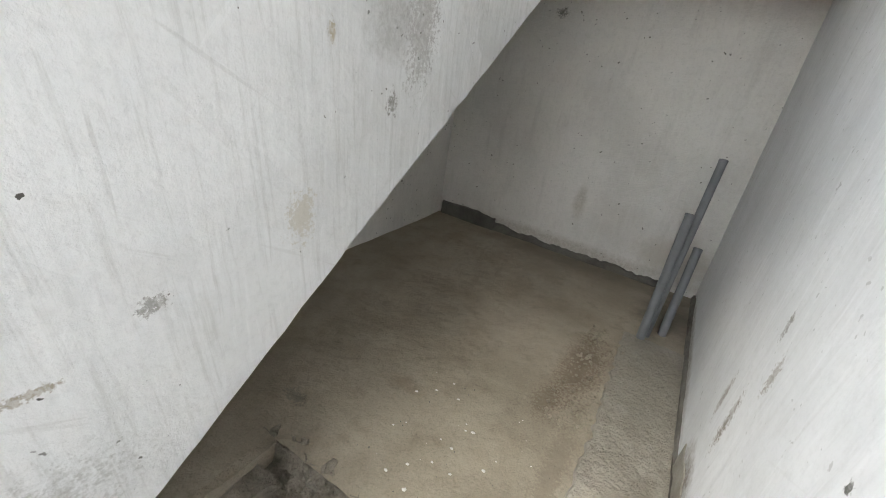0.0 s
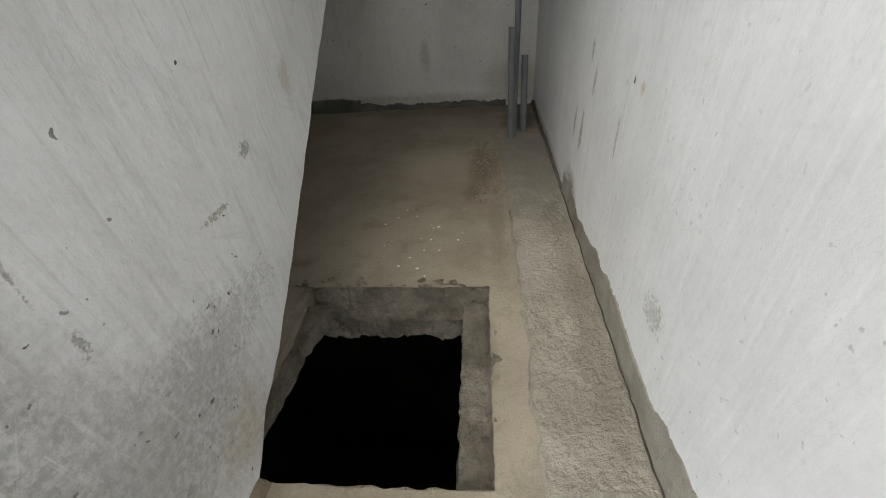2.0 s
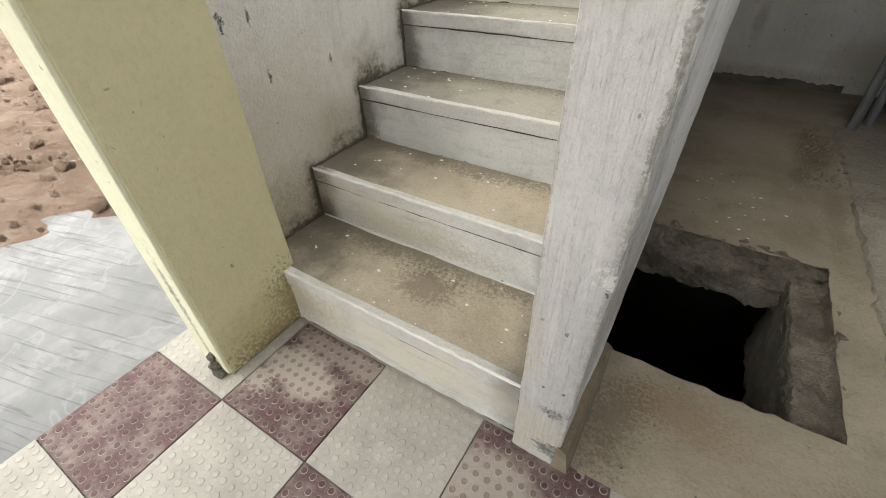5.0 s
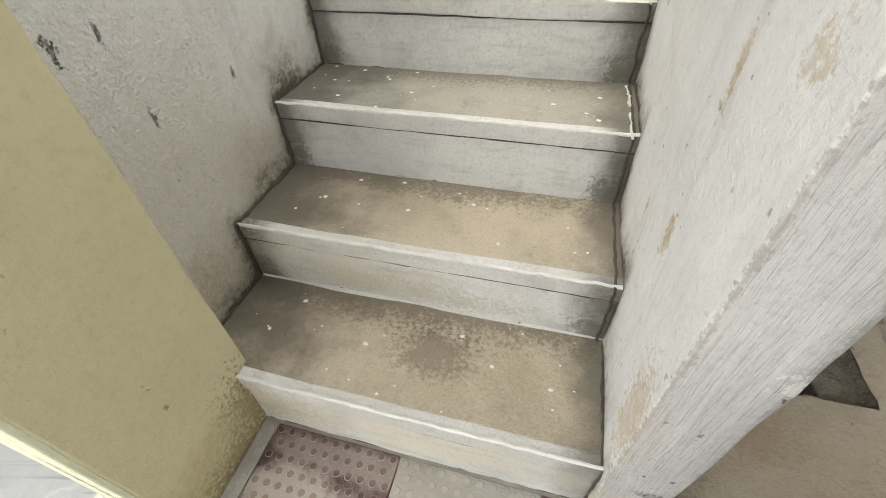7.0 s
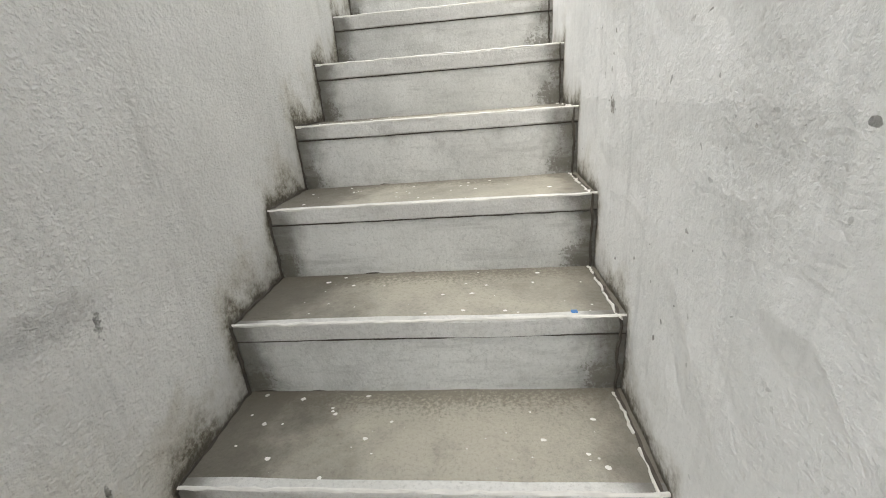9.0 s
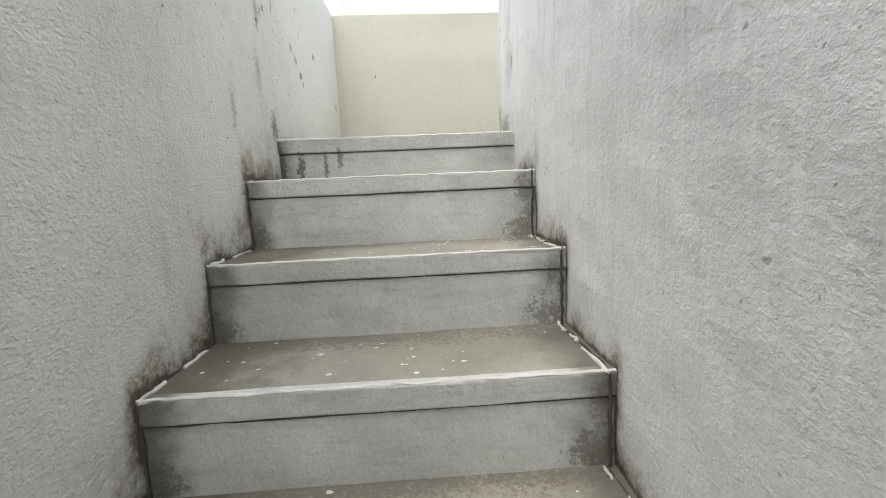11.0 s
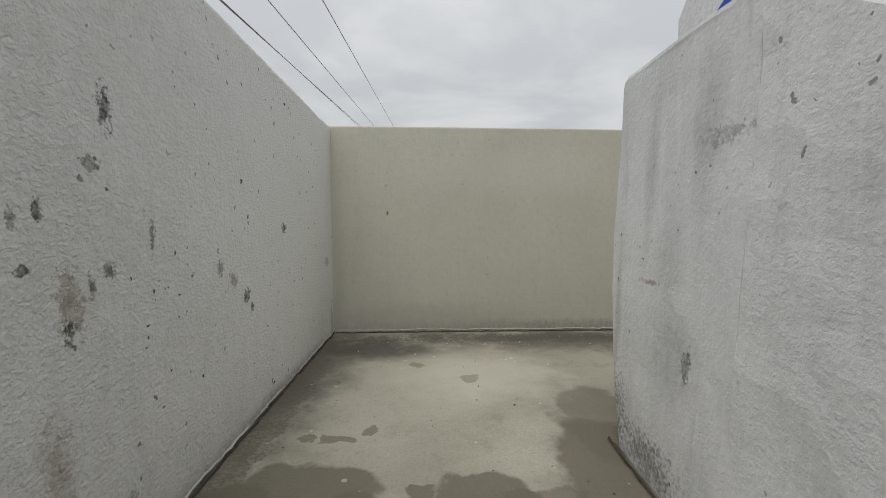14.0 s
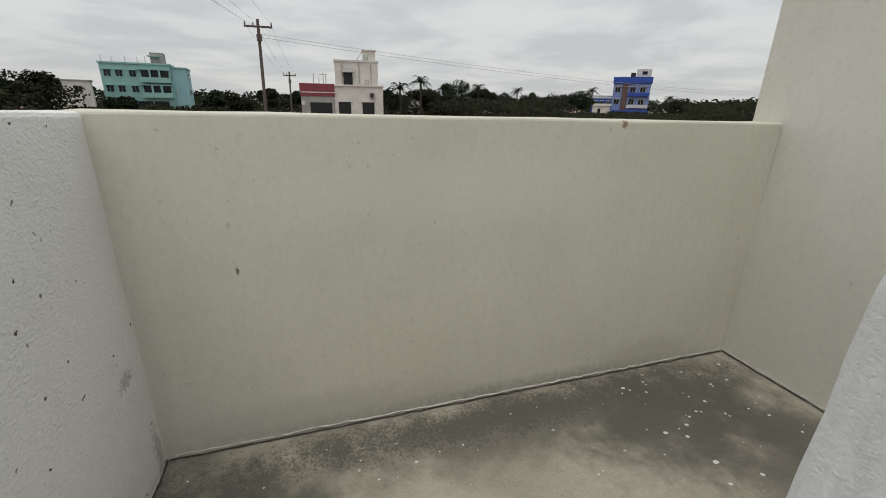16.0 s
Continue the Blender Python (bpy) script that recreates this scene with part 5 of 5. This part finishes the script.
part("roof", local(villa, box(0.05, 5.35, 0.7, 6.1, 6.55, 6.72)), far_white, villa)
part("tank", local(villa, box(3.5, 5.0, 1.4, 3.2, 6.7, 7.75, 0.03)), far_white, villa, "white cement roof tank")
part("tank_lid", local(villa, box(3.4, 5.1, 1.3, 3.3, 7.72, 7.84)), far_white, villa)
part("door_recess_shade", local(villa, box(1.15, 2.2, 0.74, 1.0, 4.26, 5.6)), near_black, villa)
part("porch_hood", local(villa, prism([(0.0, 5.5), (0.8, 5.95), (0.8, 5.5)], 1.05, 2.3, "x")), far_grey, villa)
for xx in (1.15, 3.95):
    part("opening_shade", local(villa, box(xx - 0.72, xx + 0.72, -0.05, 0.2, 0.9, 2.55)), near_black, villa)
    part("lintel", local(villa, box(xx - 0.9, xx + 0.9, -0.12, 0.02, 2.55, 2.68)), far_white, villa)
cooler = part("air_cooler", local(villa, box(4.15, 4.75, -0.35, 0.02, 2.95, 3.55, 0.03)), far_grey, villa, "grey air-conditioner box on the wall")
part("grille", local(villa, tube([(4.4, -0.36, 3.25), (4.4, -0.38, 3.25)], 0.22, 14)), near_black, cooler)
ladder = part("ladder", local(villa, tube([(3.7, 0.7, 4.3), (3.75, 1.3, 7.3)], 0.03, 6)), far_grey, villa)
part("rail", local(villa, tube([(4.05, 0.7, 4.3), (4.1, 1.3, 7.3)], 0.03, 6)), far_grey, ladder)
for i in range(10):
    zz = 4.5 + 0.28 * i
    part("rung", local(villa, tube([(3.72, 0.74 + 0.05 * i, zz), (4.07, 0.74 + 0.05 * i, zz)], 0.022, 5)), far_grey, ladder)
for xx in (1.0, 3.0, 4.4):
    part("drain_pipe", local(villa, tube([(xx, 0.72, 4.4), (xx, 0.72, 6.4)], 0.04, 6)), far_grey, villa)
part("stay", local(villa, tube([(2.7, 1.2, 6.7), (3.45, 1.5, 7.6)], 0.03, 5)), far_grey, villa)

annexe = house_at("maroon_house", (0.36, 57.9, -0.1), -4.0, "low house with a maroon parapet and grey shopfront", 1.2)
part("wall", local(annexe, box(0, 3.85, 0, 6, 0, 2.9)), far_grey, annexe)
part("parapet", local(annexe, box(-0.08, 3.88, -0.1, 0.15, 2.9, 4.05, 0.02)), maroon, annexe, "maroon painted roof parapet")
part("band", local(annexe, box(-0.1, 3.9, -0.14, -0.08, 3.2, 3.28)), far_white, annexe)
part("opening_shade", local(annexe, box(1.0, 3.5, -0.05, 0.2, 0.0, 2.3)), near_black, annexe)
part("sign_board", local(annexe, box(0.05, 0.4, -0.16, -0.02, 2.05, 2.4)), far_white, annexe)
for xx, hh in ((1.5, 0.9), (2.1, 0.55), (2.6, 1.0), (2.9, 0.8)):
    part("roof_bar", local(annexe, tube([(xx, 1, 3.4), (xx + 0.06, 1, 4.1 + hh)], 0.04, 5)), far_grey, annexe)
part("aerial", local(annexe, box(2.2, 3.1, 0.98, 1.02, 4.9, 4.94)), far_grey, annexe)

# blue house far to the right
tower = house_at("blue_house", (93.3, 120.7, -0.1), -41.0, "blue and white three-storey house among dark trees", 1.13)
part("wall", local(tower, box(0, 10.5, 0, 9, 0, 8.6)), pale_azure, tower)
part("parapet", local(tower, box(-0.3, 10.8, -0.6, 9.2, 8.6, 10.2, 0.03)), azure, tower, "blue painted roof parapet")
part("wall", local(tower, box(-6.2, 0.0, 0.6, 8, 0, 5.4)), azure, tower, "blue painted low wing")
part("band", local(tower, box(-6.3, 0.0, 0.4, 0.62, 4.7, 5.2)), far_white, tower)
part("cladding", local(tower, box(2.6, 4.2, -0.25, 0.05, 0.5, 8.5)), brown_clad, tower, "dark brown clad pier")
part("stair_head", local(tower, box(6.0, 10.2, 2, 6, 10.2, 12.3)), far_white, tower)
part("opening_shade", local(tower, box(7.6, 9.0, 1.95, 2.2, 10.9, 11.7)), near_black, tower)
part("tank", local(tower, box(4.4, 5.8, 2, 4, 10.2, 11.4, 0.05)), near_black, tower)
for zz in (7.0, 3.9):
    part("balcony", local(tower, box(4.4, 10.4, -1.1, 0.03, zz - 1.6, zz - 0.8)), azure if zz > 5 else far_white, tower)
    for xx in (1.3, 5.6, 8.4):
        window(tower, xx, zz, 1.5, 1.3)
for xx in (-4.9, -2.9, -1.0):
    window(tower, xx, 3.3, 1.0, 1.4, 0.6)
part("awning", local(tower, box(0.5, 10.9, -2.6, 0.0, 1.3, 1.6)), azure, tower)

# far low houses at the right
for x, y, w, h, tone in ((114, 104, 6, 2.9, far_white), (121, 98, 4, 2.2, far_grey), (86, 120, 5, 3.0, far_white), (63, 128, 9, 2.0, far_grey), (19.5, 84, 2.2, 2.6, far_white)):
    hut = house_at("low_house", (x, y, -0.1), -40.0 if x > 50 else -10.0, "low plain house between distant trees")
    part("wall", local(hut, box(0, w, 0, 4, 0, h)), tone, hut)
    part("roof", local(hut, prism([(-0.3, h), (2.0, h + 0.7), (4.3, h)], -0.3, w + 0.3, "x")), far_grey, hut)
    part("opening_shade", local(hut, box(w * 0.3, w * 0.3 + 0.9, -0.05, 0.1, 0.2, h * 0.75)), near_black, hut)


# ---- trees ----
def clump(bm, at, reach, count, size, rng):
    for _ in range(count):
        d = Vector((rng.gauss(0, 1), rng.gauss(0, 1), rng.gauss(0, 0.8)))
        d = d.normalized() * rng.uniform(0.3, 1.0) ** 0.6
        p = Vector(at) + Vector((d.x * reach[0], d.y * reach[1], d.z * reach[2]))
        u = Vector((rng.uniform(-1, 1), rng.uniform(-1, 1), rng.uniform(-0.6, 0.6))).normalized()
        w = u.orthogonal().normalized()
        s = size * rng.uniform(0.5, 1.2)
        a, b, c, e = (bm.verts.new(p + s * q) for q in (u, w * 0.5, -u, -w * 0.5))
        bm.faces.new((a, b, c, e))


def tree(x, y, height, width, seed, tone):
    rng = random.Random(seed)
    ob = thing("tree", (x, y, -0.1), "dark green broad-leaved tree with a ragged crown", "tree", "trees along the skyline")
    trunk = tube([(x, y, -0.1), (x + 0.1, y, height * 0.25), (x - 0.1, y, height * 0.55)], 0.18, 7, taper=0.5)
    lobes = []
    for i in range(9):
        a = rng.uniform(0, 6.28)
        r = width * rng.uniform(0.1, 0.42)
        at = (x + r * math.cos(a), y + r * math.sin(a), height * rng.uniform(0.5, 0.86))
        lobes.append(at)
        tube([(x, y, height * 0.4), tuple((Vector((x, y, height * 0.5)) + Vector(at)) / 2), at], 0.07, 5, trunk, 0.4)
    part("trunk", trunk, bark, ob)
    crown = bmesh.new()
    for at in lobes:
        q = width * rng.uniform(0.16, 0.27)
        clump(crown, at, (q, q, q * 0.8), 260, 0.25, rng)
    part("crown", crown, tone, ob)


def palm(x, y, height, seed):
    rng = random.Random(seed)
    ob = thing("palm_tree", (x, y, -0.1), "dark coconut palm standing above the tree line", "tree", "palms along the skyline")
    part("trunk", tube([(x, y, -0.1), (x + 0.15, y, height * 0.5), (x + 0.1, y, height)], 0.16, 7, taper=0.7), bark, ob)
    crown = bmesh.new()
    for i in range(26):
        a, lift = i * 2.4 + rng.uniform(-0.2, 0.2), rng.uniform(-0.3, 2.3)
        long = rng.uniform(1.2, 1.9) * (1.0 if lift < 1.2 else 0.75)
        last = None
        for k in range(10):
            f = k / 9
            p = Vector((x + 0.1 + long * f * math.cos(a), y + long * f * math.sin(a), height + lift * f - (1.0 + 0.25 * lift) * f * f))
            if last is not None:
                side = Vector((-math.sin(a), math.cos(a), 0))
                for s in (-1, 1):
                    t = 0.30 * (1 - 0.75 * f) * rng.uniform(0.7, 1.1)
                    mid = last.lerp(p, 0.55)
                    crown.faces.new([crown.verts.new(q) for q in (last, mid, mid + (p - last) * 0.8 + side * s * t - Vector((0, 0, rng.uniform(0.05, 0.22))))])
                    crown.faces.new([crown.verts.new(q) for q in (mid, p, p + (p - last) * 0.8 + side * s * t * 0.9 - Vector((0, 0, rng.uniform(0.05, 0.22))))])
            last = p
    clump(crown, (x + 0.1, y, height), (0.35, 0.35, 0.3), 60, 0.14, rng)
    part("crown", crown, foliage, ob)


for k, (x, y, h, w) in enumerate(((-29.5, 70, 4.7, 6.0), (-33, 68, 4.0, 5.0), (-22.5, 74, 2.5, 4), (-3.2, 66, 3.9, 2.8), (-0.6, 70, 3.3, 2.6), (1.2, 73, 3.7, 3.2), (-8, 76, 3.2, 5), (-12, 80, 3.3, 5),
                                (27.5, 80, 5.9, 6.5), (32, 78, 4.8, 5), (36, 84, 4.0, 5.5), (46, 86, 4.6, 5), (52, 84, 4.2, 6), (61, 92, 4.9, 6.5), (66, 96, 5.4, 6), (19, 70, 4.2, 5), (23, 74, 4.0, 5), (41, 88, 4.2, 5),
                                (104, 108, 4.6, 8), (111, 110, 4.5, 8), (118, 100, 4.2, 7), (124, 96, 4.6, 7), (58, 106, 3.9, 5), (13.5, 72, 3.9, 4.5), (57, 100, 3.8, 6))):
    tree(x - 0.6, y, h * 1.2, w, 100 + k, foliage if k % 3 else dry_foliage)
for k, (x, y, h) in enumerate(((16.4, 62, 4.6), (14.0, 64, 3.9), (12.6, 66, 3.5), (41.6, 83, 4.4), (-29.5, 70, 4.1), (30.5, 76, 4.5), (64, 90, 5.1), (24.5, 76, 4.2), (100, 104, 4.4))):
    palm(x - 0.6, y, h * 1.2, 300 + k)
rng = random.Random(5)
scrub = bmesh.new()
for i in range(1000):
    a = radians(rng.uniform(35, 118))
    d = rng.uniform(62, 140)
    clear = 93 < math.degrees(a) < 112 or 84 < math.degrees(a) < 90 or 43 < math.degrees(a) < 57
    clump(scrub, (d * math.cos(a), 3 + d * math.sin(a), rng.uniform(0.0, 0.9 if clear else 2.9 + d * 0.008)), (2.8, 1.5, 0.8), 75, 0.36, rng)
tagged(part("scrub", scrub, dry_foliage), "dark scrub and bushes along the horizon", "bushes", kind="stuff")
woods = bmesh.new()
for i in range(900):
    a = radians(rng.uniform(20, 165))
    d = rng.uniform(150, 215)
    clump(woods, (d * math.cos(a), 3 + d * math.sin(a), rng.uniform(0.2, 4.4)), (6, 3, 1.5), 40, 0.8, rng)
tagged(part("far_woods", woods, foliage), "dark woods on the far horizon", "woods", kind="stuff")


# ---- power line ----
def power_pole(x, y, top, arm, label, turn=0.0):
    ob = thing("power_pole", (x, y, -0.1), label, "power pole", turn=turn)
    part("pole", tube([(x - 0.14, y, -0.1), (x, y, top)], 0.12, 10, taper=0.75), pole_steel, ob)
    half = arm / 2
    cross = part("crossarm", box(x - half, x + half, y - 0.06, y + 0.06, top - 0.5, top - 0.38, 0.01), pole_steel, ob)
    for s in (-half + 0.05, half - 0.05):
        part("insulator", tube([(x + s, y, top - 0.38), (x + s, y, top - 0.14)], 0.05, 8, taper=0.6), pole_steel, cross)
    part("top_insulator", tube([(x - 0.3, y, top - 0.38), (x - 0.3, y, top - 0.2)], 0.04, 8), pole_steel, cross)
    part("switch_box", box(x - 0.16, x + 0.16, y - 0.2, y + 0.1, top - 1.3, top - 0.9, 0.02), pole_steel, ob)
    return ob


power_pole(-1.86, 35.8, 7.82, 1.72, "weathered brown power pole with a crossarm and insulators")
power_pole(-0.8, 62.9, 6.2, 1.5, "thin power pole beside the low houses")


def wire(name, a, b, sag, radius, tone):
    bm = tube([tuple(Vector(a).lerp(Vector(b), t / 24) - Vector((0, 0, sag * 4 * (t / 24) * (1 - t / 24)))) for t in range(25)], radius, 5)
    return tagged(part(name, bm, tone), "thin power line strung between poles", "wire", "power lines")


for a, b in (((-2.65, 35.8, 7.65), (-0.556, -2.0, 3.19)), ((-2.3, 35.8, 7.5), (-0.735, -2.0, 3.3)), ((-1.95, 35.8, 7.6), (-0.48, -2.0, 3.4)), ((-1.1, 35.8, 7.65), (-0.24, -2.0, 3.55))):
    wire("power_wire", a, b, 0.02, 0.0042, wire_black)
bracket = thing("service_bracket", (-0.4, -2.0, 3.04), "steel service bracket holding the power lines on the porch roof", "bracket")
part("crossbar", box(-0.78, -0.02, -2.03, -1.97, 3.14, 3.2), pole_steel, bracket)
part("post", box(-0.44, -0.36, -2.04, -1.96, 3.03, 3.6), pole_steel, bracket)
part("crossbar", box(-0.52, -0.2, -2.03, -1.97, 3.52, 3.57), pole_steel, bracket)
part("crossbar", box(-0.52, -0.4, -2.03, -1.97, 3.38, 3.42), pole_steel, bracket)
for a, b, s in (((-2.65, 35.8, 7.6), (-1.5, 62.9, 6.05), 0.5), ((-1.1, 35.8, 7.6), (-0.1, 62.9, 6.05), 0.5), ((-1.8, 35.8, 7.1), (-0.7, 62.9, 5.9), 0.5)):
    wire("power_wire", a, b, s, 0.008, wire_black)
for a, b, s in (((-1.8, 35.8, 6.95), (130, 82, 8.1), 1.9), ((-1.8, 35.8, 6.75), (130, 82, 7.5), 1.9)):
    wire("service_wire", a, b, s, 0.014, wire_pale)
